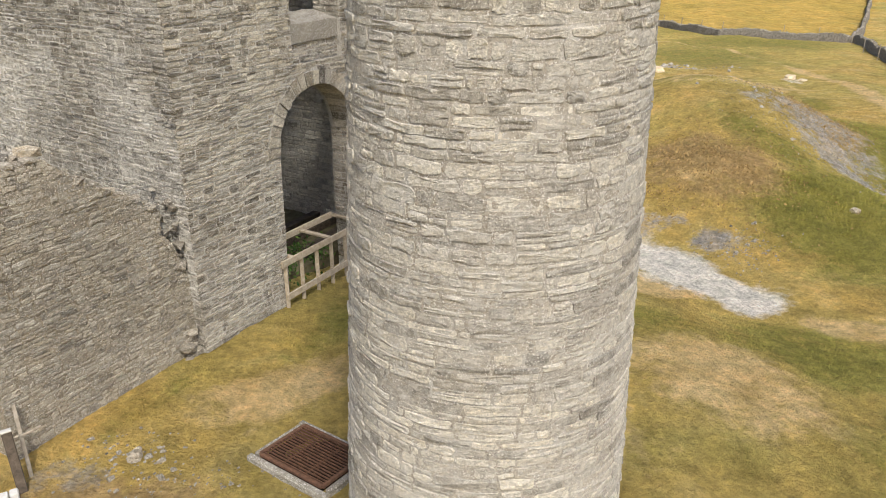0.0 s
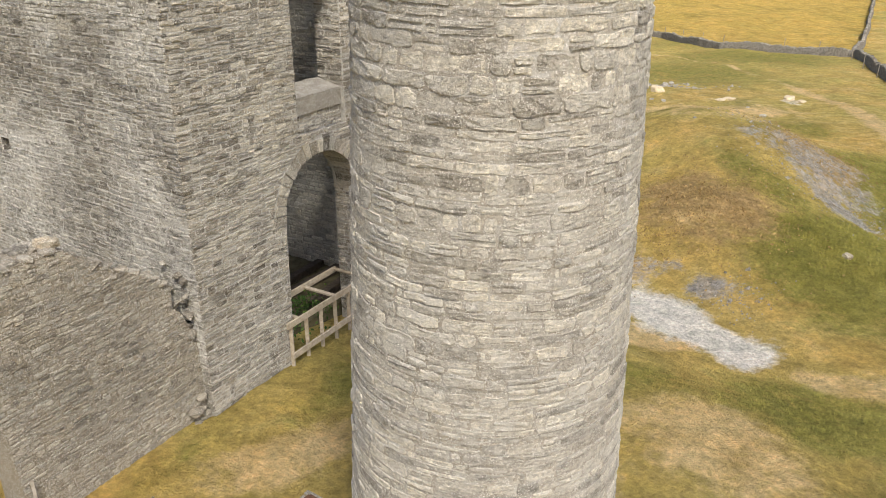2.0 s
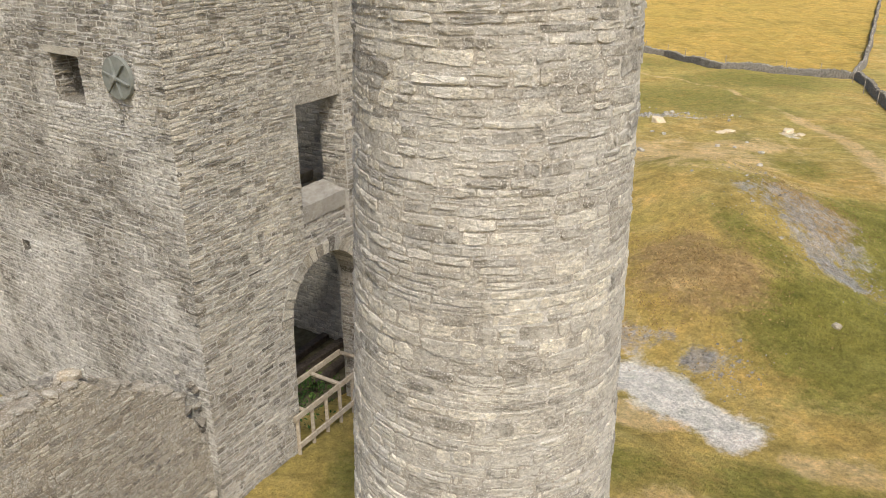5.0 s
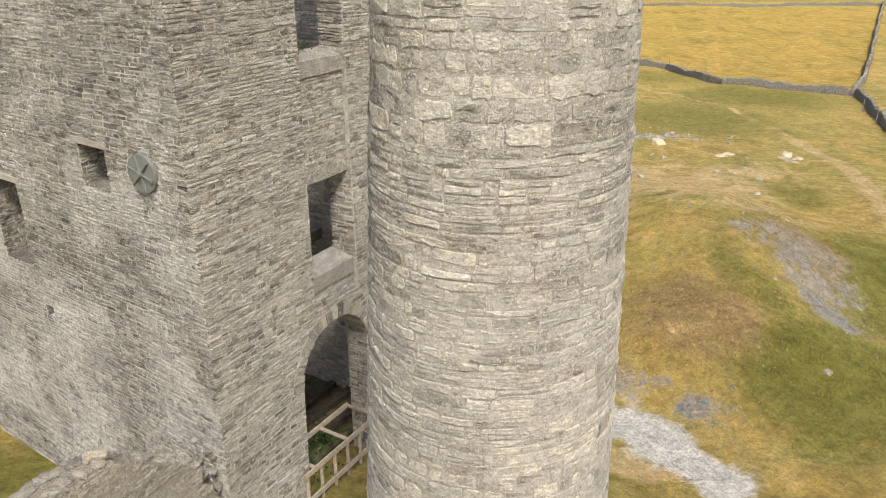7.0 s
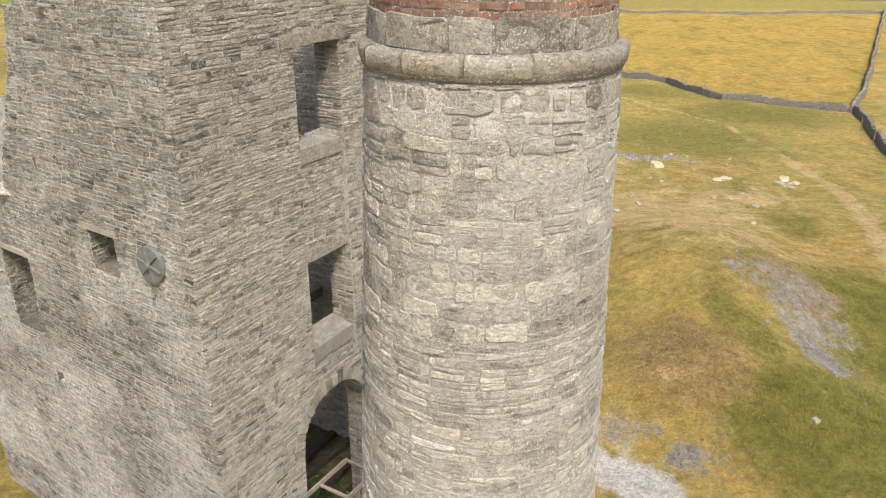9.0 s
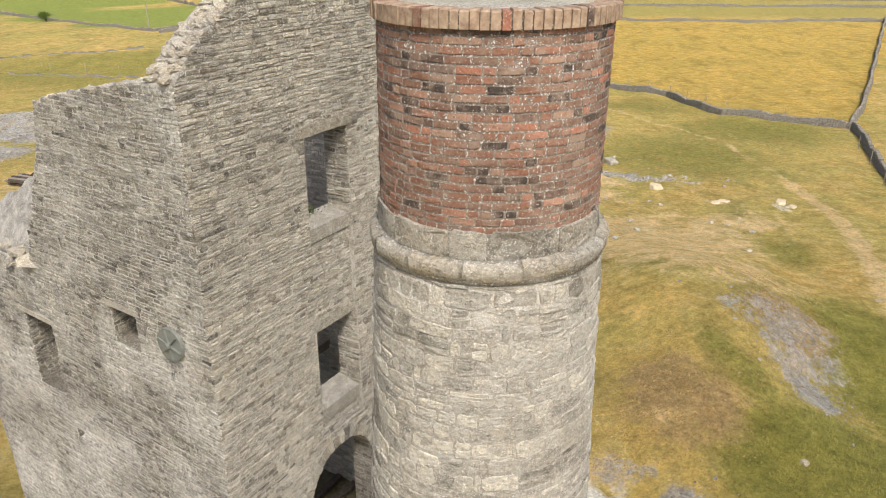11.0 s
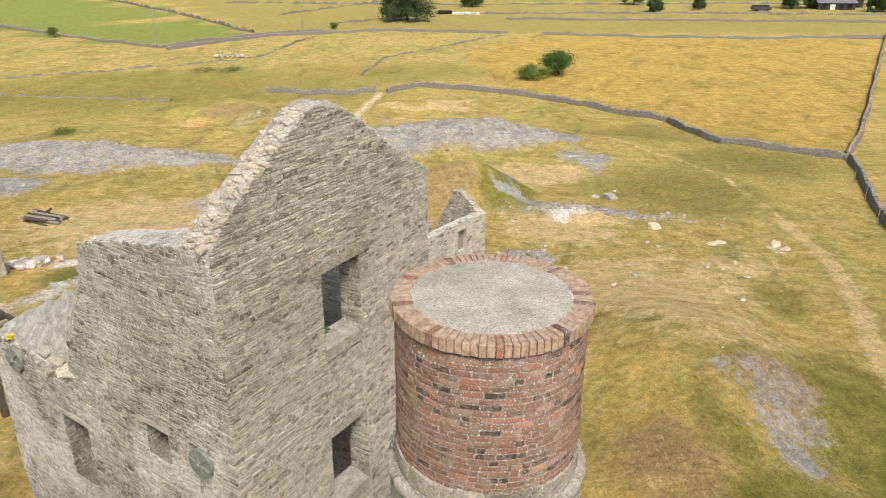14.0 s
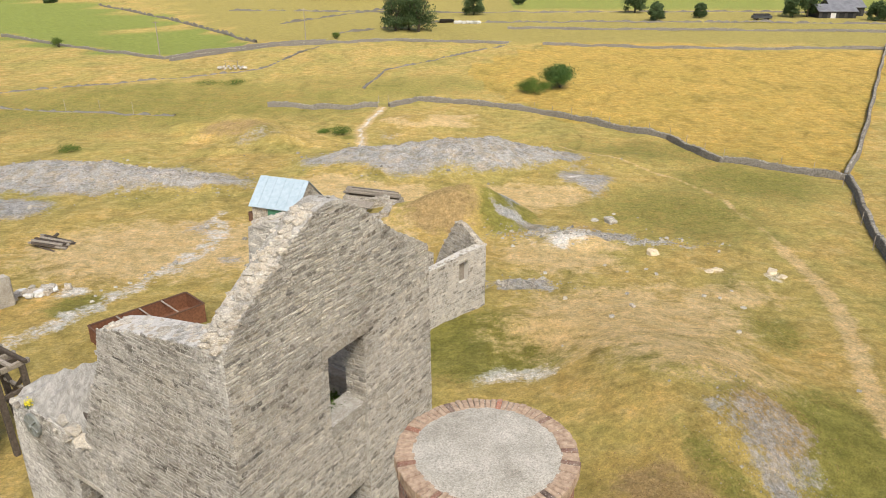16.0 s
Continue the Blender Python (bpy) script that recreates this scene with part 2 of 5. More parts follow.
def cover_colour(k):
    """The colours of the ground cover: dry grass with greener growth, bare soil, brown growth and grey spoil where the attributes say."""
    n_big, n_mid, n_fine = k.noise(0.09, 5, 0.6, 0.8), k.noise(0.7, 5, 0.65, 0.5), k.noise(9, 4, 0.7)
    wob = k.math("ADD", k.math("MULTIPLY", k.math("SUBTRACT", n_mid, 0.5), 1.3), k.math("MULTIPLY", k.math("SUBTRACT", k.noise(3.2, 5, 0.75), 0.5), 1.2))

    def mask(name, lo=0.3, hi=0.62):
        return k.ramp(k.math("ADD", k.attr(name), k.math("MULTIPLY", wob, 0.75)), (lo, 0.0), (hi, 1.0))

    n_wide = k.noise(0.16, 6, 0.68, 0.9, (1.35, 0.6, 1.0))
    dry = k.ramp(n_mid, (0.28, (.42, .29, .08)), (0.5, (.59, .42, .135)), (0.74, (.72, .555, .25)))
    dry = k.mix(k.ramp(n_big, (0.36, 0.0), (0.62, 0.85)), dry, k.ramp(n_mid, (0.3, (.35, .305, .08)), (0.7, (.54, .46, .145))))
    dry = k.mix(k.math("MULTIPLY", mask("gold"), 0.6), dry, k.ramp(n_mid, (0.3, (.48, .30, .045)), (0.7, (.68, .47, .11))))
    dry = k.mix(0.9, dry, k.ramp(n_wide, (0.3, (.58, .63, .55)), (0.46, (.95, .96, .95)), (0.56, (1.04, 1.03, 1.02)), (0.7, (1.2, 1.12, 1.12))), "MULTIPLY")
    green = k.ramp(n_mid, (0.3, (.165, .17, .03)), (0.7, (.31, .295, .065)))
    c = k.mix(k.math("MULTIPLY", mask("green"), 0.85), dry, green)
    c = k.mix(mask("brown"), c, k.ramp(k.noise(4, 5, 0.7), (0.3, (.34, .23, .09)), (0.7, (.56, .405, .19))))
    c = k.mix(k.math("MULTIPLY", mask("bare"), 0.9), c, k.ramp(n_mid, (0.3, (.63, .445, .19)), (0.7, (.79, .61, .32))))
    c = k.mix(mask("lush"), c, k.ramp(n_mid, (0.3, (.23, .28, .055)), (0.7, (.33, .37, .09))))
    c = k.mix(mask("meadow"), c, k.ramp(n_mid, (0.3, (.36, .31, .085)), (0.7, (.46, .38, .12))))
    chip = k.noise(5, 6, 0.8)
    rubble = k.ramp(chip, (0.3, (.25, .25, .248)), (0.5, (.46, .455, .445)), (0.7, (.72, .71, .69)))
    rubble = k.mix(k.ramp(n_mid, (0.47, 0.0), (0.63, 0.65)), rubble, (.47, .38, .25))
    # broad mottle in the spoil colour, standing in for the heaps' relief shading
    rubble = k.mix(0.8, rubble, k.ramp(k.noise(0.5, 5, 0.75, 0.6), (0.35, .62), (0.5, 0.95), (0.65, 1.2)), "MULTIPLY")
    c = k.mix(k.math("MULTIPLY", mask("gravel", 0.36, 0.60), 0.95), c, rubble)
    c = k.mix(k.math("MULTIPLY", mask("pale", 0.30, 0.66), 0.9), c, k.ramp(n_fine, (0.3, (.80, .77, .71)), (0.7, (.95, .93, .88))))
    clump = k.noise(0.5, 7, 0.8, 0.3, (1.0, 1.5, 1.0))
    c = k.mix(0.75, c, k.ramp(clump, (0.3, (.66, .70, .62)), (0.5, (1.0, 1.0, 1.0)), (0.7, (1.24, 1.19, 1.16))), "MULTIPLY")
    c = k.mix(0.7, c, k.ramp(k.noise(1.7, 6, 0.8, 0.3), (0.34, (.72, .74, .68)), (0.5, (1.0, 1.0, 1.0)), (0.66, (1.22, 1.19, 1.15))), "MULTIPLY")
    return k.mix(0.85, c, k.ramp(n_fine, (0.25, 0.6), (0.5, 0.98), (0.75, 1.3)), "MULTIPLY")


kg = Mat("dry_grassland", 0.95)
tuft = kg.noise(3.4, 6, 0.8, 0.15)
kg.bump(kg.math("ADD", tuft, kg.math("MULTIPLY", kg.noise(16, 5, 0.75), 0.35)), 1.0, 0.3)
gc = cover_colour(kg)
GROUND = kg.done(kg.mix(0.7, gc, kg.ramp(tuft, (0.25, 0.55), (0.5, 0.98), (0.75, 1.28)), "MULTIPLY"))
kb = Mat("grass_blades", 0.85)
gb = cover_colour(kb)
BLADES = kb.done(kb.mix(0.9, gb, kb.ramp(kb.island(), (0.0, (.78, .8, .75)), (0.5, (1, 1, 1)), (1.0, (1.2, 1.18, 1.1))), "MULTIPLY"))

# ---- building blocks ----


def link(name, verts, faces, mat, parent=None, label="", smooth=False):
    """One mesh object from world coordinates, under a parent where one is given."""
    me = bpy.data.meshes.new(name)
    me.from_pydata(np.asarray(verts).tolist() if isinstance(verts, np.ndarray) else verts, [], faces.tolist() if isinstance(faces, np.ndarray) else faces)
    me.materials.append(mat)
    if smooth:
        me.shade_smooth()
    ob = new(name, me)
    if parent is not None:
        ob.parent = parent
        ob.matrix_parent_inverse = HOME[parent.name].inverted()
    HOME[ob.name] = Matrix.Identity(4)
    return tagged(ob, label)


HOME = {}


def part(name, bm, material, parent, label=""):
    me = bpy.data.meshes.new(name)
    bm.normal_update()
    bm.to_mesh(me)
    bm.free()
    me.materials.append(material)
    ob = new(name, me)
    ob.parent = parent
    ob.matrix_parent_inverse = HOME[parent.name].inverted()
    HOME[ob.name] = Matrix.Identity(4)
    return tagged(ob, label)


def thing(name, at, label, category, group=""):
    ob = new(name)
    ob.location = at
    ob.empty_display_size = 0.2
    HOME[ob.name] = Matrix.Translation(at)
    return tagged(ob, label, category, group)


def stuff(ob, label, category=""):
    return tagged(ob, label, category, kind="stuff")


def box_bm(size, m, bevel=0.01, seg=1):
    bm = bmesh.new()
    bmesh.ops.create_cube(bm, size=1.0, matrix=m @ Matrix.Diagonal((*size, 1)))
    if bevel:
        bmesh.ops.bevel(bm, geom=list(bm.edges), offset=bevel, segments=seg, affect="EDGES")
    return bm


def beam_bm(a, b, w, h, bevel=0.008, up=(0, 0, 1)):
    """A squared timber from a to b, w wide and h deep."""
    a, b = Vector(a), Vector(b)
    d = (b - a).normalized()
    side = d.cross(Vector(up))
    side = side.normalized() if side.length > 1e-4 else Vector((1, 0, 0))
    top = side.cross(d)
    m = Matrix((side, d, top)).transposed().to_4x4()
    m.translation = (a + b) / 2
    return box_bm((w, (b - a).length, h), m, bevel)


def tube_bm(a, b, r0, r1, n=8):
    a, b = Vector(a), Vector(b)
    bm = bmesh.new()
    m = (b - a).to_track_quat("Z", "Y").to_matrix().to_4x4()
    m.translation = (a + b) / 2
    bmesh.ops.create_cone(bm, cap_ends=True, segments=n, radius1=r0, radius2=r1, depth=(b - a).length, matrix=m)
    return bm


def rock_bm(at, size, seed, turn=0.0, sub=2):
    bm = bmesh.new()
    bmesh.ops.create_icosphere(bm, subdivisions=sub, radius=0.5)
    off = Vector((seed * 3.7, seed * 1.9, seed * 0.7))
    m = Matrix.Translation(at) @ Matrix.Rotation(turn, 4, "Z") @ Matrix.Diagonal((*size, 1))
    for v in bm.verts:
        p = v.co.copy()
        cube = p / max(abs(p.x), abs(p.y), abs(p.z)) * 0.5
        p = p.lerp(cube, 0.55) * (1 + 0.45 * noise.noise(p * 2.3 + off))
        v.co = m @ p
    return bm


# ---- rubble masonry ----


def lay(spans, z0, z1, hs, ls, gap=0.012, split=0.25, r=rng):
    """Stones course by course: rows of s0, s1, z0, z1 within the spans that the function gives for a height."""
    out, z = [], z0
    while z < z1 - 0.02:
        h = min(r.uniform(*hs), z1 - z)
        for a, b in spans(z + h / 2):
            s = a
            while s < b - 0.03:
                w = r.uniform(*ls) * (1.0 if r.random() < 0.8 else 0.5)
                if b - (s + w) < ls[0] * 0.5:
                    w = b - s
                g = gap * r.uniform(0.25, 1.45)
                if h > 0.11 and r.random() < split:
                    c = z + h * r.uniform(0.4, 0.6)
                    out.append((s + g, s + w - g, z + g * 0.7, c - g * 0.6))
                    out.append((s + g, s + w - g, c + g * 0.6, z + h - g * 0.7))
                else:
                    out.append((s + g, s + w - g, z + g * 0.7, z + h - g * 0.7))
                s += w
        z += h
    return np.array(out)


def stones(rects, place, proud, wave=0.0, jit=0.13, cut=0.16, r=rng):
    """Vertices (stones x 25 x 3) and faces of one stone: a rough faceted front on a ragged outline, with its sides running back into the wall."""
    n = len(rects)
    w, h = (rects[:, 1] - rects[:, 0])[:, None], (rects[:, 3] - rects[:, 2])[:, None]
    c = cut * np.minimum(w, h)
    o = np.zeros_like(w)
    s = np.concatenate([c, w * .36, w * .66, w - c, w, w, w - c, w * .64, w * .33, c, o, o], 1)
    z = np.concatenate([o, o, o, o, c, h - c, h, h, h, h, h - c, c], 1)
    s = s + r.uniform(-1, 1, (n, 12)) * jit * h * 0.7
    z = z + r.uniform(-1, 1, (n, 12)) * jit * h
    d = r.uniform(proud[0], proud[1], (n, 1))
    fs, fz = np.maximum(0.8, 1 - 0.018 / w), np.maximum(0.75, 1 - 0.016 / h)
    s2, z2 = w / 2 + (s - w / 2) * fs, h / 2 + (z - h / 2) * fz
    d2 = d * r.uniform(0.35, 1.25, (n, 12))
    S = np.concatenate([s, s2, w / 2 + r.uniform(-.25, .25, (n, 1)) * w], 1) + rects[:, :1]
    Z = np.concatenate([z, z2, h / 2 + r.uniform(-.25, .25, (n, 1)) * h], 1) + rects[:, 2:3]
    D = np.concatenate([np.full((n, 12), -0.03), d2, d * r.uniform(0.8, 1.5, (n, 1))], 1)
    if wave:
        Z = Z + wave * np.sin(S * 1.7 + Z * 0.6) + wave * 0.5 * np.sin(S * 4.1 + Z * 2.3)
    x, y, zz = place(S, Z, D)
    V = np.stack([x, y, zz], -1)
    F = [(i, (i + 1) % 12, 12 + (i + 1) % 12, 12 + i) for i in range(12)] + [(12 + i, 12 + (i + 1) % 12, 24) for i in range(12)]
    return V, F


def join(V, F):
    n = len(V)
    k = V.shape[1]
    return V.reshape(-1, 3), [tuple(i * k + j for j in f) for i in range(n) for f in F]


def masonry(parent, rects, place, proud, one, all_, near, names=("stone", "stonework"), limit=300, **kw):
    """The stones nearest to the place near (s, z) as parts, the rest joined."""
    V, F = stones(rects, place, proud, **kw)
    if limit:
        mid = np.stack([(rects[:, 0] + rects[:, 1]) / 2 - near[0], (rects[:, 2] + rects[:, 3]) / 2 - near[1]], 1)
        order = np.argsort(np.hypot(mid[:, 0], mid[:, 1]))
        for i in order[:limit]:
            link(names[0], V[i], F, one, parent)
        V = V[order[limit:]]
    if len(V):
        stuff(link(names[1], *join(V, F), all_, parent), "joined rough stones of the same wall")


def bands(spans, z0, z1, dz, place, depth0, depth1):
    """The solid core of a wall with its openings: band by band, sharing the edges between bands."""
    V, F, known = [], [], {}
    n = max(1, round((z1 - z0) / dz))
    levels = [z0 + (z1 - z0) * i / n for i in range(n + 1)]

    def vert(s, i, k):
        key = (round(s, 4), i, k)
        if key not in known:
            known[key] = len(V)
            V.append(place(s, levels[i], depth1 if k else depth0))
        return known[key]

    rows = []
    for i in range(n):
        a, b = levels[i], levels[i + 1]
        mid, lo, hi = spans((a + b) / 2), spans(a), spans(b)
        rows.append((mid if len(lo) != len(mid) else lo, mid if len(hi) != len(mid) else hi))
    for i, (lo, hi) in enumerate(rows):
        for (a, b), (c, d) in zip(lo, hi):
            q = [vert(a, i, 0), vert(b, i, 0), vert(d, i + 1, 0), vert(c, i + 1, 0), vert(a, i, 1), vert(b, i, 1), vert(d, i + 1, 1), vert(c, i + 1, 1)]
            F += [(q[0], q[1], q[2], q[3]), (q[5], q[4], q[7], q[6]), (q[4], q[0], q[3], q[7]), (q[1], q[5], q[6], q[2])]
            if i == n - 1 or rows[i + 1][0] != hi:
                F.append((q[3], q[2], q[6], q[7]))
            if i == 0 or rows[i - 1][1] != lo:
                F.append((q[4], q[5], q[1], q[0]))
    return V, F


def minus(a, b, holes):
    out = [(a, b)]
    for h0, h1 in holes:
        nxt = []
        for s, e in out:
            if h1 <= s or h0 >= e:
                nxt.append((s, e))
            else:
                if h0 > s:
                    nxt.append((s, h0))
                if h1 < e:
                    nxt.append((h1, e))
        out = nxt
    return [(s, e) for s, e in out if e - s > 0.04]


def outline(left, right):
    """Spans between two edges that are given as (z, s) points going up."""
    lz, ls_ = zip(*left)
    rz, rs = zip(*right)
    return lambda z: (float(np.interp(z, lz, ls_)), float(np.interp(z, rz, rs)))

# ---- ground ----


def bump2(x, y, cx, cy, rx, ry, turn=0.0, power=2.0):
    """A soft round hump, 1 at its middle."""
    c, s = math.cos(radians(turn)), math.sin(radians(turn))
    a, b = ((x - cx) * c + (y - cy) * s) / rx, (-(x - cx) * s + (y - cy) * c) / ry
    return np.exp(-(a * a + b * b) ** (power / 2))


def along(x, y, pts, w):
    """A soft strip along a line of points."""
    best = np.full(np.shape(x), 1e9)
    for (x0, y0), (x1, y1) in zip(pts, pts[1:]):
        dx, dy = x1 - x0, y1 - y0
        t = np.clip(((x - x0) * dx + (y - y0) * dy) / (dx * dx + dy * dy), 0, 1)
        best = np.minimum(best, np.hypot(x - x0 - t * dx, y - y0 - t * dy))
    return np.exp(-(best / w) ** 2)


def inside(x, y, poly):
    hit = np.zeros(np.shape(x), bool)
    for (x0, y0), (x1, y1) in zip(poly, poly[1:] + poly[:1]):
        if y0 != y1:
            hit ^= ((y0 > y) != (y1 > y)) & (x < (x1 - x0) * (y - y0) / (y1 - y0) + x0)
    return hit.astype(float)


def waves(x, y, size, seed):
    r = np.random.default_rng(seed)
    out = 0
    for i in range(9):
        a, f, p = r.uniform(0, math.tau), r.uniform(0.6, 1.7) / size, r.uniform(0, math.tau)
        out = out + np.sin((x * math.cos(a) + y * math.sin(a)) * f * math.tau + p)
    return out / 4.5


# x, y, radius x, radius y, turn, height
HUMPS = [(12, 34, 5.8, 9, 0, 2.9), (9, 16, 5, 4, 0, -0.5), (17.5, 26.5, 3.2, 3.6, 0, -1.5), (8.3, 24.3, 3, 3, 0, 0.6), (-3, 92, 11, 6.5, 0, 2.9), (6.5, 93.5, 7, 5, 10, 1.7), (-15, 92, 5, 4, 0, 0.9),
         (14, 83, 3.2, 3.5, 0, 0.9), (-3.5, 69.5, 5, 3.2, 0, 1.7), (-51, 84, 6, 4.5, 0, 1.7), (-42, 83, 5.5, 4, 0, 1.9), (-33, 82, 6, 3, 0, 1.2), (-50, 70, 6, 3, 0, 0.9),
         (-33, 112, 7, 4.5, 0, 1.6), (-27, 104, 5, 3, 0, 0.8), (-8, 119, 6, 4, 0, 1.0), (23, 95, 6, 4, 0, 0.7), (10.6, 62.6, 3.4, 1.9, 0, 0.9), (-36, 116, 3.2, 2, 0, 1.1), (-29, 107.5, 2.6, 1.8, 0, 1.0), (-24, 103, 3, 2, 0, .9), (-42, 112.5, 3, 2, 0, .9), (-33, 99, 3, 1.6, 0, .7), (-38, 106, 2.4, 1.5, 0, .7), (31, 76, 7, 5, 0, 0.5)]


def height(x, y):
    x, y = np.asarray(x, float), np.asarray(y, float)
    z = -0.06 * 8 * (np.logaddexp(0, (y - 10) / 8) - np.logaddexp(0, (y - 106) / 8))
    for cx, cy, rx, ry, turn, h in HUMPS:
        z = z + h * bump2(x, y, cx, cy, rx, ry, turn)
    # steep old tip with a sharp crest
    q = np.hypot((x - 1.6) / 6.2, (y - 70.5) / 6.0)
    z = z + 3.4 * np.clip(1 - np.sqrt(q * q + 0.025), 0, 1)
    far = np.clip((y - 12) / 40, 0, 1)
    z = z + 0.03 * waves(x, y, 2.3, 3) + 0.025 * waves(x, y, .85, 9) + far * (0.12 * waves(x, y, 9, 4) + 0.05 * waves(x, y, 3, 5)) + 0.25 * np.clip((y - 50) / 60, 0, 1) * waves(x, y, 26, 6)
    rough = np.clip(bump2(x, y, 0, 92, 19, 9, 0, 4) + bump2(x, y, -41, 82, 20, 8, 0, 4), 0, 1)
    z = z + rough * (0.22 * waves(x, y, 4.3, 61) + 0.12 * waves(x, y, 1.9, 62))
    calm = bump2(x, y, -2, 12, 9, 6, 0, 6.0)
    return z * (1 - calm) + calm * (0.02 * waves(x, y, 1.7, 8) - 0.15 * bump2(x, y, -3, 9.0, 5, 1.7))


PATH_UP = [(-13.7, 130), (-15.4, 113), (-13.2, 99), (-13.5, 93)]
PATH_RIGHT = [(14, 104), (15.9, 100.6), (22.9, 90.6), (27.3, 81.8), (28.4, 72.2), (28.6, 62), (28.1, 53.5), (26.8, 46), (24.3, 38.6), (22.6, 32)]
TRACK = [(-34, 34), (-28.6, 41), (-26.4, 46.4), (-23.3, 54.3), (-21.8, 62), (-24, 70)]
FIELD_GREEN = [(-210, 300), (-134, 222), (-102, 200), (-71.5, 183), (-57, 211), (-101, 266), (-149, 320), (-206, 346)]


def cover(x, y):
    """How much of each ground cover lies at a place."""
    x, y = np.asarray(x, float), np.asarray(y, float)
    x_, y_ = x, y
    amp, wide = np.clip(y / 55, .35, 1.9), np.clip((y - 60) / 30, 0, 1)
    wx = amp * (.7 * waves(x, y, 3.1, 51) * (1 - wide) + 1.2 * wide * waves(x, y, 11, 52))
    wy = amp * (.7 * waves(x, y, 3.1, 53) * (1 - wide) + 1.2 * wide * waves(x, y, 11, 54))
    x, y = x + wx * (y < 190), y + wy * (y < 190)
    b = lambda *a: bump2(x, y, *a)
    m = {}
    m["gravel"] = np.max([b(15.5, 30.3, 3.0, 4.0, 0, 4.0) * .54, along(x, y, [(13.1, 31.4), (13.8, 29.0), (14.8, 27.0)], 1.0) * .55, b(15.2, 26.6, 1.4, 1.3, 0, 3.0) * .9, b(7.9, 20.1, 1.1, .9, 0, 2.0) * .75, b(6.2, 21.4, 1.6, 1.0, 0, 3) * .5, b(13.0, 63.6, 3.2, 2.0, 0, 3) * 1.0, b(17.5, 62.2, 4.5, .9, -8, 3) * .7, along(x, y, [(4.2, 68.0), (6.4, 67.6), (8.4, 66.2)], 1.0) * .9,
                          b(5, 52.2, 2.8, 1.4, 5, 3) * .9, b(-2.5, 91.5, 13, 7, 0, 3.5) * 1.1, b(8, 93.5, 7, 4.5, 10, 3.5) * 1.0, b(-15, 91, 5.0, 3, 0, 3) * .8, b(15, 84, 3, 7, 0, 3) * .85,
                          b(-45, 83, 14.5, 7, 0, 3.5) * 1.1, b(-31, 82.5, 8, 4, 0, 3.5) * 1.05, b(-48, 70, 7, 4.2, 0, 3.5) * 1.0, b(4.5, 71.5, 1.4, 2.4, 20, 3) * .8, along(x, y, TRACK, 1.5) * .45, b(-24.5, 66, 2.6, 3.2, 0, 3) * .5,
                          b(-4.7, 9.7, 1.3, .7, 0, 3) * .4, b(-5.8, 9.3, .8, .7, 0, 3) * .4, b(-19, 57, 1.6, 1, 0, 3) * .55, b(-29.5, 105, 5, 2, 0, 3) * .45, b(-10, 109, 3.5, 2, 0, 3) * .5], 0)
    m["pale"] = np.max([along(x, y, [(4.2, 20.1), (6.2, 18.75), (7.6, 16.9)], .9) * 1.4, b(3.4, 37.4, 2.9, 1.2, 6, 3) * .6, b(9.3, 62.2, 2.6, 1.9, 0, 3) * .72, b(20.6, 55.6, .9, .6, 0, 3) * .7, b(25, 54.6, .8, .7, 0, 3) * .6,
                        along(x_, y_, PATH_UP, .5) * .62, along(x, y, TRACK, 1.3) * .5, b(14.3, 84, 1.3, 1.6, 0, 3) * .6, b(-29, 49.5, 1.6, 1.2, 0, 3) * .7], 0)
    m["bare"] = np.max([b(11.5, 45, 10, 8, 20, 3) * .8, b(14, 37, 5.5, 4.5, 0, 3) * .72, b(-26, 60, 13, 9, 10, 3) * .85, b(-3.0, 11.6, 1.7, .8, 30, 3) * .85, b(5.4, 12.2, 1.7, 2.4, 30, 3) * .72, b(9.6, 15.4, 1.6, .7, -25, 3) * .7,
                        b(8.6, 59, 6, 5, 0, 3) * .78, b(5, 76, 8, 6, 0, 3) * .75, b(-8, 78, 8, 6, 0, 3) * .75, along(x_, y_, PATH_UP, 1.0) * .9, along(x_, y_, PATH_RIGHT, .38) * .72, along(x_, y_, PATH_RIGHT[5:], .85) * .78,
                        b(20, 50, 6, 3.5, 20, 3) * .6, b(5.6, 21.4, 1.4, 1.0, 0, 3) * .6, b(-15, 80, 9, 5, 0, 3) * .7, b(-12, 62, 9, 9, 0, 3) * .8, b(-8, 117, 5, 3, 0, 3) * .6, b(2, 10.5, 2, 2, 0, 3) * .5, b(8.3, 23.7, .7, .5, 0, 2) * .9, b(8.5, 77.5, 6, 3.5, 0, 3) * .9, b(10, 61, 5, 3, 0, 3) * .8, b(20.8, 55.7, 1.2, .7, 0, 3) * 1.1, b(-2, 119.5, 7, 3.0, 0, 3) * .8, b(5.4, 17.4, 1.6, .7, -20, 3) * .9], 0)
    m["brown"] = np.max([b(9.0, 24.8, 3.0, 3.4, 0, 3) * .7, b(15.6, 31.2, 2.5, 2.6, 0, 3) * .9, b(-2.0, 67.5, 4.4, 3.0, 0, 3) * .95, b(-5.2, 8.6, 2.4, 1.0, 0, 3) * .6, b(6.0, 41.0, 2.2, .8, 0, 3) * .5,
                         b(-33, 109, 8, 4, 0, 3) * .6, b(-10, 118, 5, 3, 0, 3) * .45, b(12, 66, 3, 2, 0, 3) * .5, b(24, 36.5, 1.0, 1.2, 0, 3) * .6], 0)
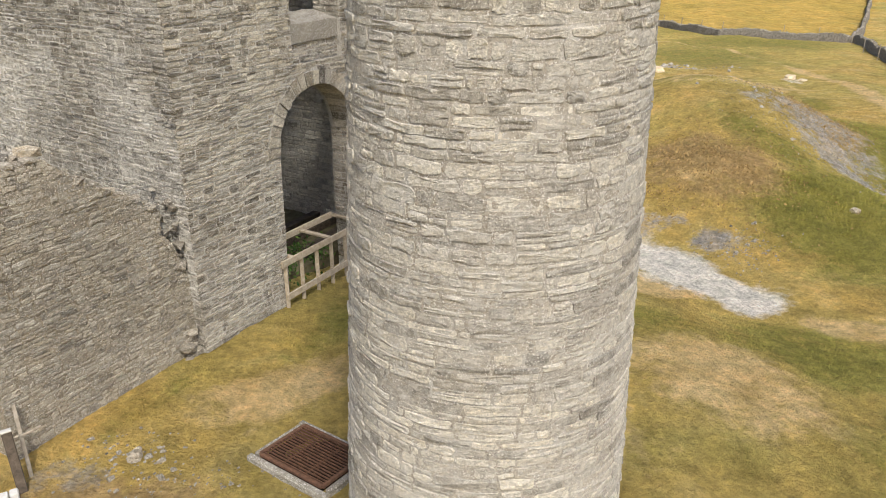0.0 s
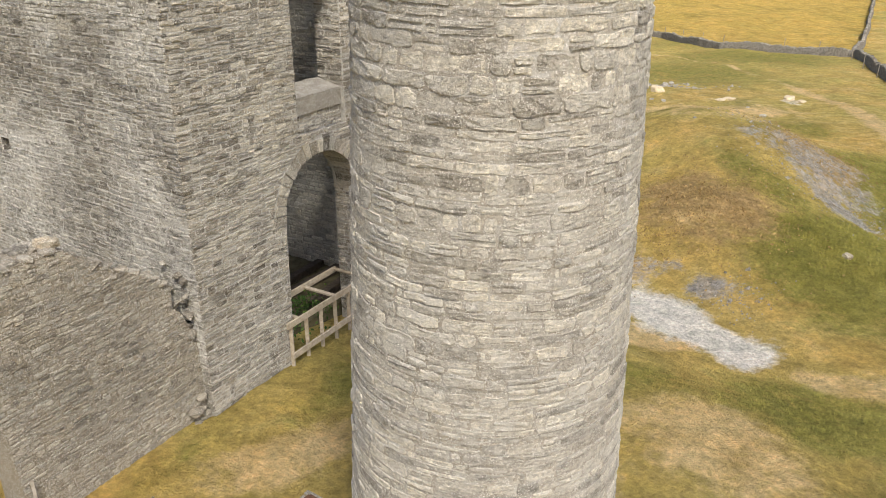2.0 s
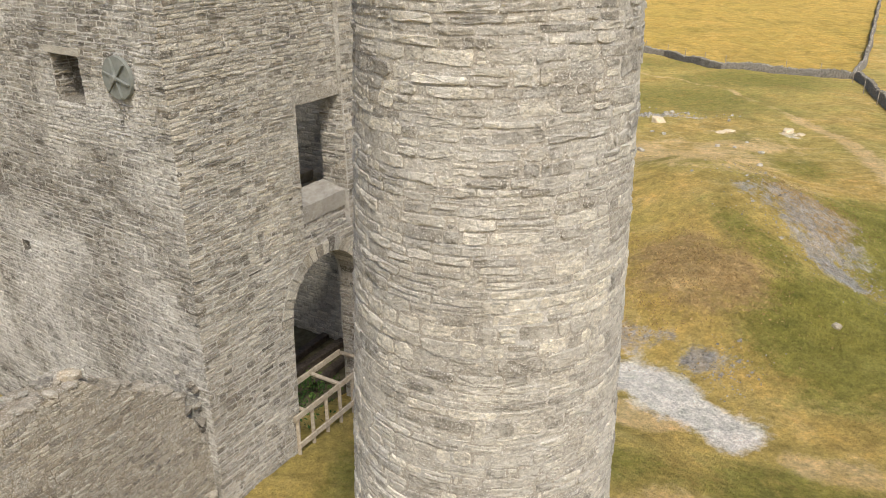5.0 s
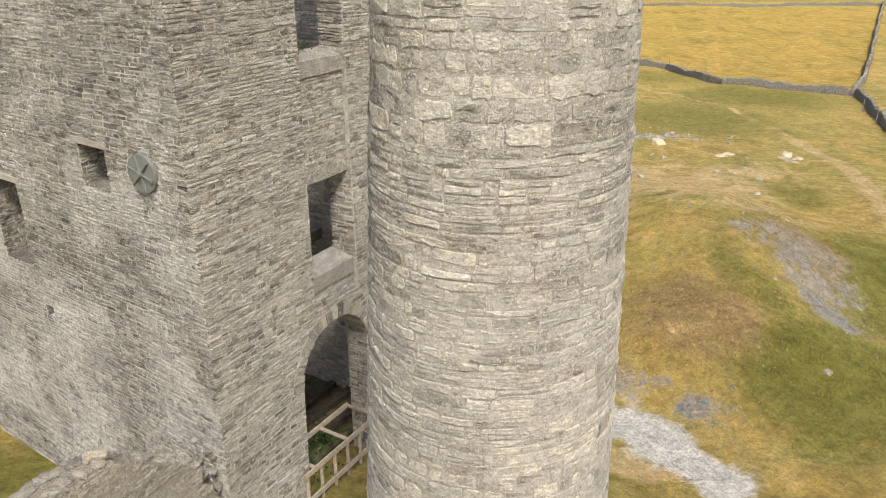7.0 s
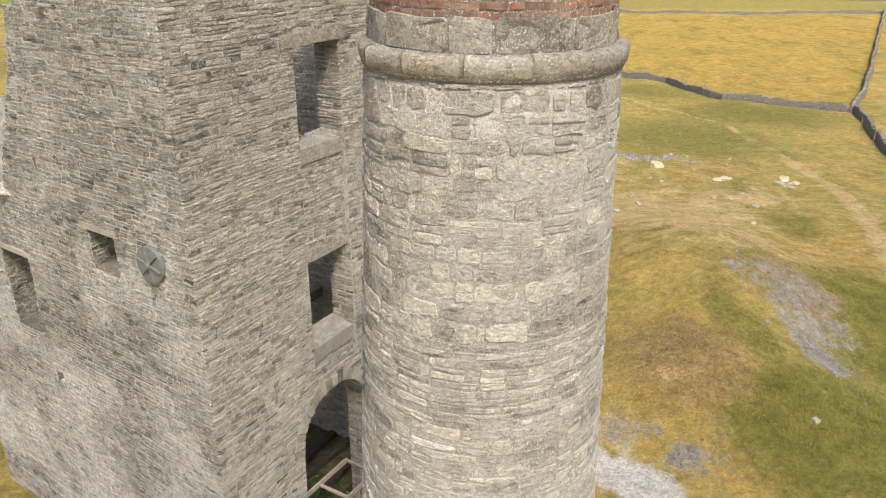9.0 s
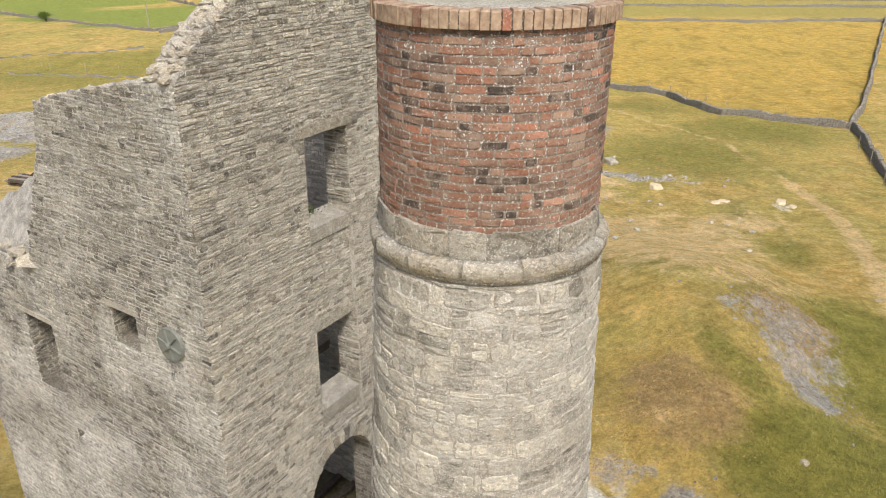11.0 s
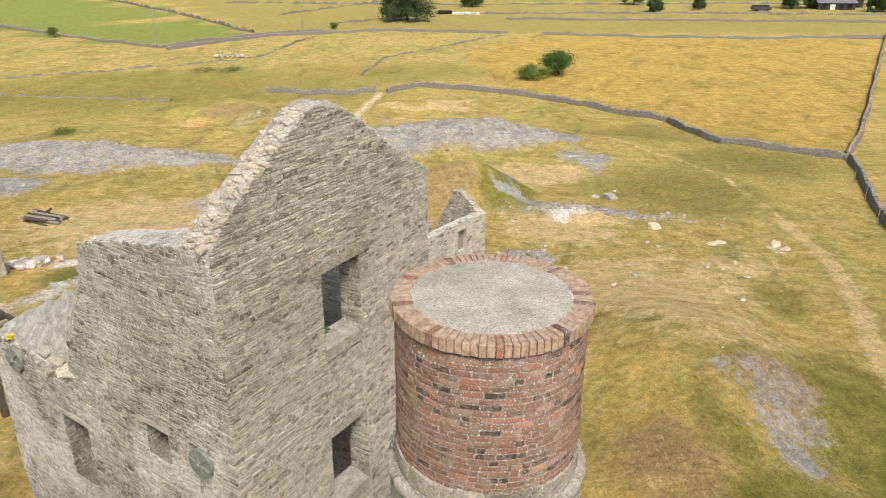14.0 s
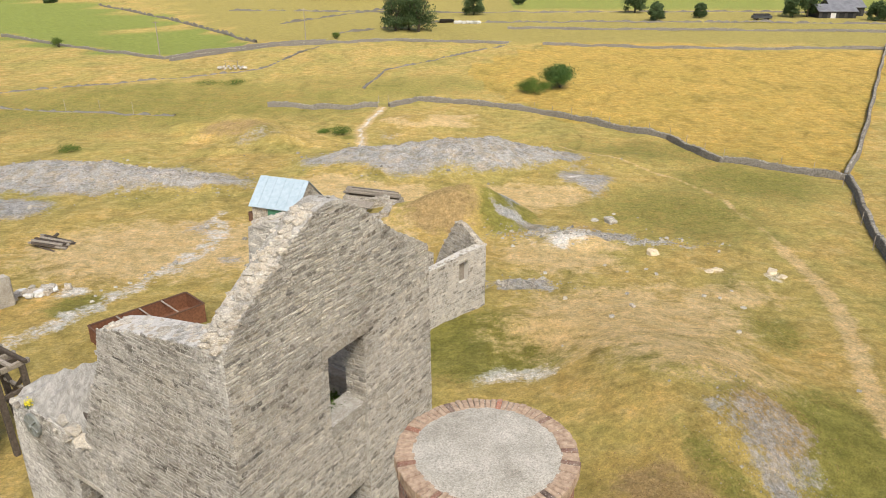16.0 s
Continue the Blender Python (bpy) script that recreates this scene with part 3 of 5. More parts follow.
    m["green"] = np.max([b(13.6, 21.5, 5.0, 4.2, 30, 3) * .95, b(8.4, 13.8, 3.4, 2.0, -20, 3) * .7, b(4.6, 14.6, 2.4, 1.0, 0, 3) * .6, b(19.5, 30, 4.5, 7, 0, 3) * .8, b(2.6, 42.2, 6.8, 4.4, 8, 3) * 1.6, b(-2, 14.2, 3.2, 1.1, 59, 3) * .48,
                         b(-5.2, 11.2, 2.0, .5, 59, 3) * .45, b(5.0, 68.5, 2.8, 4.4, -30, 3) * .95, b(-10, 15, 5, 3.5, -30, 3) * .85, b(22, 72, 12, 13, 0, 3) * .55, b(34, 84, 10, 12, 0, 3) * .62, b(21, 44, 3, 4, 0, 3) * .6, b(24, 100, 22, 9, -15, 3) * .5, b(12.0, 26.6, 1.4, 4.2, 20, 3) * .6,
                         b(-27.5, 47, 2.2, 2.4, 0, 3) * .8, b(-60, 130, 60, 26, 10, 4) * .52, b(-15, 150, 30, 16, 0, 4) * .45, b(-17.7, 109, 2, 2, 0, 2), b(10, 9.6, 5, 3, 0, 3) * .55, b(-14, 40, 8, 10, 0, 3) * .5,
                         b(14, 130, 6, 4, 0, 3) * .4, b(-12, 120, 30, 5, 0, 3) * .4], 0)
    m["gold"] = inside(x, y, [(12, 127), (30, 108), (46, 86), (60, 111), (113, 205), (22, 208), (0, 170)])
    m["lush"] = np.maximum(inside(x, y, FIELD_GREEN) * (1 - b(-103, 232, 17, 8, 25, 4)), np.clip((y - 300) / 12, 0, 1) * 0.62 * (x > 20)) + b(-150, 400, 90, 30, 0, 4)
    m["meadow"] = np.clip((y - 212) / 4, 0, 1) * (x > -60 + (y - 212) * -0.6) * (1 - np.clip((y - 300) / 12, 0, 1) * (x > 20)) * 0.8
    return m


def cover_attributes(me, x, y):
    for name, val in cover(x, y).items():
        me.attributes.new(name, "FLOAT", "POINT").data.foreach_set("value", np.ascontiguousarray(val, np.float32))


grow = lambda a, b, n: (a + (b - a) * (np.linspace(0, 1, n) ** 2.6))
gx = np.concatenate([-grow(62, 2500, 46)[::-1], np.arange(-61.4, -10, .62), np.arange(-10, 26, .28), np.arange(26.3, 62, .62), grow(62.5, 2500, 46)])
gy = np.concatenate([-grow(-2, 400, 14)[::-1], np.arange(2.3, 46, .28), np.arange(46.3, 140, .62), grow(140.6, 3500, 60)])
GX, GY = np.meshgrid(gx, gy)
GZ = height(GX, GY) + 0.012 * rng.standard_normal(GX.shape)
nx, ny = len(gx), len(gy)
ij = (np.arange(ny - 1)[:, None] * nx + np.arange(nx - 1)[None]).ravel()
ground = link("ground", np.stack([GX, GY, GZ], -1).reshape(-1, 3), np.stack([ij, ij + 1, ij + 1 + nx, ij + nx], 1), GROUND, smooth=True)
cover_attributes(ground.data, GX.ravel(), GY.ravel())
tagged(ground, "dry yellow moorland grass with grey spoil and bare tracks", "ground", kind="structure")

# ---- round chimney ----
AX = lambda z: 0.49 + 0.0082 * z
AY = 7.5
RAD = lambda z: 1.695 - 0.0345 * z


def on_stack(rad, base=0.0):
    """Places s metres round (from the side that faces -y, at 1.5 m radius), z up and d out on the chimney."""
    def f(s, z, d):
        a = -math.pi / 2 + s / 1.5
        r = rad(z) + d
        return AX(z) + r * np.cos(a), AY + r * np.sin(a), z + 0 * r
    return f


def ring_mesh(rows, n=96):
    """A turned shape from (z, radius) rows round the chimney's axis."""
    V = [(AX(z) + r * math.cos(math.tau * i / n), AY + r * math.sin(math.tau * i / n), z) for z, r in rows for i in range(n)]
    F = [(k * n + i, k * n + (i + 1) % n, (k + 1) * n + (i + 1) % n, (k + 1) * n + i) for k in range(len(rows) - 1) for i in range(n)]
    return V, F + [tuple(range((len(rows) - 1) * n, len(rows) * n))]


ROUND = 1.5 * math.pi
chimney = thing("chimney", (0.51, 7.5, 0), "tall round rubble limestone chimney with a red brick top", "chimney")
shaft = link("shaft", *ring_mesh([(z, RAD(z) + 0.0005) for z in np.linspace(-0.6, 14.0, 30)]), MORTAR, chimney, "tapering shaft of coursed grey limestone rubble", True)
round_span = lambda z: [(-ROUND + (z * 3.3) % 0.3 - .3, ROUND)]
sr = np.concatenate([lay(round_span, -0.5, 5.2, (0.07, 0.15), (0.18, 0.62), 0.010, 0.22), lay(round_span, 5.2, 11.6, (0.075, 0.17), (0.16, 0.58), 0.011, 0.25),
                     lay(round_span, 11.6, 13.98, (0.1, 0.22), (0.18, 0.6), 0.012, 0.28)])
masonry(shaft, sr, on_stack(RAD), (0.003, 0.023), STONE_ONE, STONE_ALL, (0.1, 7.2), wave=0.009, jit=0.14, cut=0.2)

# string course, plinth course
string_course = link("string_course", *ring_mesh([(13.98, 1.21), (14.0, 1.245), (14.15, 1.245), (14.2, 1.2), (14.23, 1.1)]), MORTAR_G, chimney, "projecting weathered string course", True)
for i in range(14):
    a0, a1 = math.tau * i / 14 + 0.0015, math.tau * (i + 1) / 14 - 0.0015
    V, F, n = [], [], 9
    prof = [(14.03, 1.19), (14.02, 1.235), (14.035, 1.255), (14.10, 1.268), (14.155, 1.272), (14.185, 1.255), (14.2, 1.21), (14.215, 1.14)]
    ph, lift = rng.uniform(0, 6), rng.uniform(-0.006, 0.006)
    for j in range(n):
        a = a0 + (a1 - a0) * j / (n - 1)
        for z, r in prof:
            rr = r + 0.008 * math.sin(a * 9 + ph) * (r > 1.23) + rng.uniform(-.006, .006)
            V.append((AX(z) + rr * math.cos(a), AY + rr * math.sin(a), z + lift + rng.uniform(-.006, .006)))
    p = len(prof)
    F = [(j * p + k, (j + 1) * p + k, (j + 1) * p + k + 1, j * p + k + 1) for j in range(n - 1) for k in range(p - 1)] + [tuple(range(p))[::-1], tuple(range((n - 1) * p, n * p))]
    link("collar_stone", V, F, MOSSY, string_course, smooth=True)
plinth = link("plinth_course", *ring_mesh([(14.2, 1.155), (14.47, 1.15), (14.5, 1.1), (14.51, 0.9)]), MORTAR_G, chimney, "course of large grey blocks under the brickwork")
pr = lay(lambda z: [(-ROUND, ROUND)], 14.2, 14.5, (0.3, 0.31), (0.75, 1.15), 0.008, 0.0)
masonry(plinth, pr, on_stack(lambda z: 1.155 + 0 * z), (0.015, 0.035), WALL_ONE, WALL_ALL, (0, 14.3), ("block", "blocks"), 40, jit=0.05, cut=0.15)

# brickwork: courses of stretchers and headers
brickwork = link("brickwork", *ring_mesh([(14.44, 1.14), (16.33, 1.14)]), MORTAR_B, chimney, "weathered red brick drum", True)
br, zc = [], 14.46
for c in range(23):
    s = -ROUND - rng.uniform(0, 0.2)
    while s < ROUND:
        w = (0.318 if rng.random() < 0.62 else 0.152) if c else 0.152
        br.append((s + 0.006, s + w - 0.006, zc + 0.004, zc + 0.0772))
        s += w
    zc += 0.0808
masonry(brickwork, np.array(br), on_stack(lambda z: 1.14 + 0 * z), (0.001, 0.011), BRICK_ONE, BRICK_ALL, (0.0, 15.5), ("brick", "bricks"), jit=0.08, cut=0.12)

# coping of bricks on edge, and the cement top
coping = link("coping", *ring_mesh([(16.30, 1.172), (16.438, 1.172), (16.439, 0.9)]), MORTAR_B, chimney, "coping ring of bricks set on edge")
N = 84
for i in range(N):
    a, w = math.tau * (i + 0.5) / N, math.tau / N * 0.5 * rng.uniform(0.78, 0.9)
    r0, r1, z0, z1 = 0.955 + rng.uniform(-.02, .02), 1.19 + rng.uniform(-.014, .01), 16.295, 16.452 + rng.uniform(-.006, .01)
    V = []
    for z, ra, rb, sh in ((z0, r0, r1, 1.0), (z1 - .012, r0, r1, 1.0), (z1, r0 + .012, r1 - .014, 0.86)):
        for r, e in ((ra, -1), (rb, -1), (rb, 1), (ra, 1)):
            b = a + e * w * sh * (1.08 if r < 1.05 else 1)
            V.append((AX(z) + r * math.cos(b), AY + r * math.sin(b), z))
    F = [(3, 2, 1, 0), (8, 9, 10, 11)] + [(k * 4 + j, k * 4 + (j + 1) % 4, (k + 1) * 4 + (j + 1) % 4, (k + 1) * 4 + j) for k in range(2) for j in range(4)]
    link("coping_brick", V, F, COPING if i % 9 else BRICK_ONE, coping)
V, F, n = [(AX(16.45), AY, 16.475)], [], 72
for k in range(1, 9):
    for i in range(n):
        a, r = math.tau * i / n, 1.0 * k / 8 + (rng.uniform(-.02, .02) if k == 8 else 0)
        V.append((AX(16.45) + r * math.cos(a), AY + r * math.sin(a), (16.475 - 0.02 * (k / 8) ** 2 - (0.02 if k == 8 else 0)) + rng.uniform(-.002, .002)))
F = [(0, 1 + i, 1 + (i + 1) % n) for i in range(n)] + [(1 + k * n + i, 1 + (k + 1) * n + i, 1 + (k + 1) * n + (i + 1) % n, 1 + k * n + (i + 1) % n) for k in range(7) for i in range(n)]
link("cap_slab", V, F, CONCRETE, chimney, "pale gritty cement cap", True)

# ---- ruined engine house ----
C0 = (-4.55, 12.93)
AN = radians(59.5)
UX, UY = math.cos(AN), math.sin(AN)


def P(u, v, z):
    """A place by metres along the gable wall (u), back from it (v), and up."""
    return C0[0] + UX * u - UY * v, C0[1] + UY * u + UX * v, z


def face_gable(v0):
    return lambda s, z, d: P(s, v0 - d, z + 0 * d)


def face_side(u0):
    return lambda s, z, d: P(u0 - d, s, z + 0 * d)


def hole_arch(z):
    if z < 3.35:
        return [(2.28 + 0.03 * z, 4.92)]
    return [(3.62 - math.sqrt(1.28 ** 2 - (z - 3.35) ** 2), 3.62 + math.sqrt(1.28 ** 2 - (z - 3.35) ** 2))] if z < 4.62 else []


def gable_holes(z):
    if z < 4.62:
        return hole_arch(z)
    if 5.05 < z < 12.93:
        return [(2.97 + .009 * max(0, z - 5.05), 4.58 - .011 * max(0, z - 5.05))]
    return []


gable_edge = outline([(-1, -.17), (14.55, -.13), (15.1, .35), (15.5, .9), (16.25, 2.0), (16.75, 2.85), (16.9, 3.4)], [(-1, 7.85), (9.3, 7.75), (14.35, 7.6), (15.3, 6.0), (16.3, 4.7), (16.8, 3.9), (16.9, 3.5)])
gable_spans = lambda z: minus(max(-.1, gable_edge(z)[0]), gable_edge(z)[1], gable_holes(z))
house = thing("engine_house", P(0, 0, 0), "roofless ruined stone engine house with a tall gable wall", "ruin")
gable = link("gable_wall", *bands(gable_spans, -0.6, 16.88, 0.08, face_gable(0), 0.0, -0.7), MORTAR_J, house, "coursed grey rubble gable wall with an arch and two openings")
no_voussoir = lambda z: minus(*gable_edge(z), gable_holes(z) + ([(3.62 - math.sqrt(max(0, 1.6 ** 2 - (z - 3.35) ** 2)), 3.62 + math.sqrt(max(0, 1.6 ** 2 - (z - 3.35) ** 2)))] if 3.35 < z < 4.95 else [])
                              + ([(2.78, 4.7)] if 12.93 < z < 13.22 else []))
masonry(gable, lay(no_voussoir, -0.5, 16.85, (0.06, 0.125), (0.14, 0.46), 0.008, 0.1), face_gable(0), (0.002, 0.03), WALL_ONE, WALL_ALL, (1.3, 8.0), wave=0.007, jit=0.14)
for i in range(21):
    a0, a1 = math.pi * i / 21, math.pi * (i + 1) / 21
    g = 0.012
    V = []
    r1 = 1.6 + rng.uniform(-.05, .04)
    o = rng.uniform(0.008, 0.05)
    for d in (0.04, -o, ):
        for r, a in ((1.27, a0 + g), (r1, a0 + g * .8), (r1, a1 - g * .8), (1.27, a1 - g)):
            V.append(P(3.62 - r * math.cos(a), d, 3.35 + r * math.sin(a)))
    for d in (0.6,):
        for a in (a0, a1):
            V.append(P(3.62 - 1.27 * math.cos(a), d, 3.35 + 1.27 * math.sin(a)))
    link("voussoir", V, [(4, 5, 6, 7), (0, 1, 5, 4), (1, 2, 6, 5), (2, 3, 7, 6), (3, 0, 4, 7), (0, 3, 9, 8)], WALL_ONE, gable)
# openings: right-hand reveals, sills and lintels
for name, u, z0, z1, dep in (("arch", 4.92, 0, 3.35, .7), ("lower", 4.56, 5.9, 8.1, .7), ("upper", 4.5, 10.75, 12.93, .7)):
    rr = lay(lambda z: [(0.0, dep)], z0, z1, (0.08, 0.16), (0.2, 0.5), 0.01)
    V, F = stones(rr, face_side(u), (0.006, 0.04), jit=0.16)
    stuff(link("reveal_stonework", *join(V, F), WALL_ALL, gable), "rough stones of an opening's reveal")


def slab(name, u0, u1, z0, z1, front, rise, parent, mat, label):
    """A sill or lintel across an opening; rise: how much its top climbs towards the back."""
    n, V = 9, []
    for d, up in ((-front, 0.0), (0.71, rise)):
        for z in (z0, z1 + up):
            for i in range(n):
                V.append(P(u0 + (u1 - u0) * i / (n - 1), d, z + rng.uniform(-.012, .012)))
    F = []
    for i in range(n - 1):
        F += [(i, i + 1, n + i + 1, n + i), (n + i, n + i + 1, 3 * n + i + 1, 3 * n + i), (2 * n + i + 1, 2 * n + i, 3 * n + i, 3 * n + i + 1), (i + 1, i, 2 * n + i, 2 * n + i + 1)]
    F += [(0, n, 3 * n, 2 * n), (n - 1, 3 * n - 1, 4 * n - 1, 2 * n - 1)]
    return link(name, V, F, mat, parent, label)


for z0, z1 in ((4.98, 5.52), (8.34, 10.44)):
    in_recess = lambda z: [(2.94 + .009 * (z - 5.05), 4.6 - .011 * (z - 5.05))]
    infill = link("infill_panel", *bands(in_recess, z0, z1, .1, face_gable(.13), 0.0, -.55), MORTAR_J, gable, "recessed rubble infill between the openings")
    masonry(infill, lay(in_recess, z0, z1, (.06, .125), (.14, .42), .008, .1), face_gable(.13), (.002, .028), WALL_ONE, WALL_ALL, (3.7, 9), limit=0, jit=.14)
slab("sill", 2.96, 4.59, 5.5, 5.88, -0.08, 0.16, gable, MORTAR_G, "sloping worn stone sill")
slab("sill", 3.0, 4.54, 10.42, 10.75, -0.08, 0.12, gable, MORTAR_G, "sloping worn stone sill")
slab("lintel", 2.97, 4.57, 8.1, 8.36, -0.11, 0.0, gable, WALL_ONE, "long dressed stone lintel")
slab("lintel", 2.8, 4.68, 12.93, 13.2, 0.03, 0.0, gable, WALL_ONE, "long dressed stone lintel")


def loose(parent, n, where, size, mat, name="capstone"):
    """Loose stones along a broken wall head."""
    for i in range(n):
        x, y, z = where(i)
        sx = rng.uniform(*size)
        part(name, rock_bm((x, y, z), (sx, sx * rng.uniform(.55, .9), sx * rng.uniform(.35, .6)), rng.uniform(0, 90), rng.uniform(0, 6.3), 1), mat, parent)


def on_gable_left(i):
    t = rng.uniform(0, 1)
    u = -.1 + 3.4 * t
    z = float(np.interp(u, [-.12, .35, .9, 2, 2.85, 3.4], [14.6, 15.1, 15.5, 16.25, 16.75, 16.9]))
    v = rng.uniform(0.06, 0.66)
    return P(u, v, z - 0.02 - 0.2 * max(0, v - .35))


def on_gable_right(i):
    u = 3.4 + 4.2 * rng.uniform(0, 1)
    z = float(np.interp(u, [3.4, 3.9, 4.7, 6, 7.6], [16.9, 16.8, 16.3, 15.3, 14.35]))
    return P(u, rng.uniform(0.08, 0.6), z - 0.02)


loose(gable, 170, on_gable_left, (0.16, 0.4), LICHEN)
loose(gable, 70, on_gable_right, (0.12, 0.28), WALL_ONE)

# side wall with its openings: it stands a little out of square
Q = lambda d, v, z: P(-.15 + .05 * v + d, v, z)
face_long = lambda s, z, d: Q(-d, s, z + 0 * d)
side_edge = outline([(-1, .0), (15, .0)], [(-1, 10.5), (2.2, 10.5), (4.4, 10.8), (8.0, 10.75), (9.0, 10.6), (9.3, 10.1), (9.45, 9.4), (9.5, 6.6), (10.5, 6.15), (11.7, 5.55), (12.7, 5.0), (13.7, 4.75), (14.0, 3.7), (14.45, 1.4), (14.6, .3)])


def side_holes(z):
    out = []
    if 5.85 < z < 7.98:
        out.append((6.15, 7.4))
    if 8.42 < z < 9.36:
        out.append((2.4, 3.32))
    if 4.6 < z < 4.97:
        out.append((5.74, 6.08))
    return out


side_spans = lambda z: minus(*side_edge(z), side_holes(z))
side = link("side_wall", *bands(lambda z: minus(.03, side_edge(z)[1], side_holes(z)), -0.6, 14.55, 0.08, face_long, 0.0, -0.9), MORTAR_W, house, "limewashed rubble side wall broken down at one end")
side_lay = lambda z: minus(*side_edge(z), side_holes(z) + ([(2.3, 3.42)] if 9.36 < z < 9.5 else []) + ([(6.02, 7.55)] if 7.98 < z < 8.13 else []))
masonry(side, lay(side_lay, -0.5, 14.5, (0.06, 0.125), (0.14, 0.46), 0.008, 0.1), face_long, (0.001, 0.028), LIME_ONE, LIME_ALL, (2.6, 8.0), wave=0.01, jit=0.15)
for a, b, z in ((2.3, 3.42, 9.36), (6.02, 7.55, 7.98)):
    bm = bmesh.new()
    V = [bm.verts.new(Q(d, s, zz)) for d in (-.03, .4) for s, zz in ((a, z), (b, z), (b, z + .13), (a, z + .13))]
    for f in ((0, 1, 2, 3), (5, 4, 7, 6), (3, 2, 6, 7), (1, 0, 4, 5), (0, 3, 7, 4), (2, 1, 5, 6)):
        bm.faces.new([V[i] for i in f])
    part("lintel", bm, CONCRETE, side, "flat stone lintel")
# side wall reveals: the openings' shade is put into the stone colour
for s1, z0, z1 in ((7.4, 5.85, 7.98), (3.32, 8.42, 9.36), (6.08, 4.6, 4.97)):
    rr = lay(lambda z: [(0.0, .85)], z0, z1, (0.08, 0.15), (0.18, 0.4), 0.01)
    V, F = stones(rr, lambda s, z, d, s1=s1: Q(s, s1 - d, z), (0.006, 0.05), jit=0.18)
    stuff(link("reveal_stonework", *join(V, F), SHADED_ALL, side), "rough stones of an opening's reveal")
# sills: dirty stone, darkened further in colour against the bright sky on top
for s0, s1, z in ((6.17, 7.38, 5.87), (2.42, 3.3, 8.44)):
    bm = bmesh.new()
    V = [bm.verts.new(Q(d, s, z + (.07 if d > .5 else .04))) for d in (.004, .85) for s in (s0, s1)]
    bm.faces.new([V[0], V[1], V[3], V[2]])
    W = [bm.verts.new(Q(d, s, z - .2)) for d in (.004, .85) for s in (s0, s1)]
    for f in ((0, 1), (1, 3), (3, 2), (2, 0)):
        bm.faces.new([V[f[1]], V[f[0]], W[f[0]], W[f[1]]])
    part("sill", bm, SHADED_ONE, side, "worn dirty sill with shade put into its colour")
# dark block added inside the small hole in place of its deep shade
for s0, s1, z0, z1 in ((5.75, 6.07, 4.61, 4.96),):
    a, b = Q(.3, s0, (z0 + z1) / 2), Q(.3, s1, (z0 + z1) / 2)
    part("recess_back", beam_bm(a, b, .1, z1 - z0, 0), SHADED_ONE, side, "dark block standing for the shade in the hole")
loose(side, 90, lambda i: Q(rng.uniform(.06, .8), (s := rng.uniform(.3, 4.6)), float(np.interp(s, [.3, 1.4, 3.7, 4.75], [14.55, 14.4, 13.98, 13.7])) - .01), (0.12, 0.36), LICHEN)
loose(side, 26, lambda i: Q(rng.uniform(.05, .7), (s := rng.uniform(4.7, 6.6)), float(np.interp(s, [4.75, 5.0, 5.55, 6.15, 6.6], [13.7, 12.7, 11.7, 10.5, 9.5])) + .02), (0.16, 0.36), WALL_ONE)
# sloping mortared capping behind the broken-down end
V, n, k = [], 22, 9
for i in range(n):
    v = 10.7 - 5.2 * i / (n - 1)
    zb = 9.6 + 2.3 * (10.7 - v) / 4.4
    for j in range(k):
        t = j / (k - 1)
        zz = 9.3 + (zb - 9.3) * t ** 0.8 + 0.05 * math.sin(v * 5 + j) + rng.uniform(-.03, .03)
        V.append(Q(.04 + .9 * t, v, zz))
m = len(V)
V += [Q(.04, 10.7 - 5.2 * i / (n - 1), 8.9) for i in range(n)] + [Q(.94, 10.7 - 5.2 * i / (n - 1), 8.9) for i in range(n)]
F = [(i * k + j, i * k + j + 1, (i + 1) * k + j + 1, (i + 1) * k + j) for i in range(n - 1) for j in range(k - 1)]
F += [(m + i, i * k, (i + 1) * k, m + i + 1) for i in range(n - 1)] + [(m + n + i + 1, (i + 2) * k - 1, (i + 1) * k - 1, m + n + i) for i in range(n - 1)]
F += [tuple(range(k)) + (m + n, m), tuple(range((n - 1) * k, n * k))[::-1] + (m + n - 1, m + 2 * n - 1)]
link("mortar_capping", V, F, CAPPING, house, "sloping grey mortared wall head")
loose(side, 9, lambda i: Q(rng.uniform(.05, .45), rng.uniform(6.5, 7.9), 9.62 + rng.uniform(-.1, .12)), (0.4, 0.75), LICHEN, "fallen_block")
loose(side, 34, lambda i: Q(rng.uniform(.02, .4), rng.uniform(6.6, 10.5), 9.4 + rng.uniform(-.08, .06)), (0.2, 0.5), WALL_ONE)
# dark beam placed to stand for the shaded void at the broken end
bm = beam_bm(Q(.15, 6.2, 10.3), Q(.5, 7.2, 10.1), .16, .12)
part("timber_stub", bm, TIMBER_DARK, side, "dark timber piece standing for a shaded void")

# inner face of the opposite wall, and the floor
far_edge = outline([(-1, .72), (15, .72)], [(-1, 6.9), (8, 6.7), (11.5, 6.55), (13.9, 6.3), (14.2, 5.6), (14.45, 4.2), (14.6, 2.5)])
far_wall = link("far_wall", *bands(lambda z: [far_edge(z)], -0.6, 14.5, 0.12, face_side(6.7), 0.0, -.9), MORTAR, house, "inner face of the opposite rubble wall")
masonry(far_wall, lay(lambda z: [far_edge(z)], -0.4, 14.45, (0.08, 0.16), (0.18, 0.5), 0.01, 0.15), face_side(6.7), (0.006, 0.04), STONE_ONE, STONE_ALL, (3, 7), limit=0, jit=0.15)
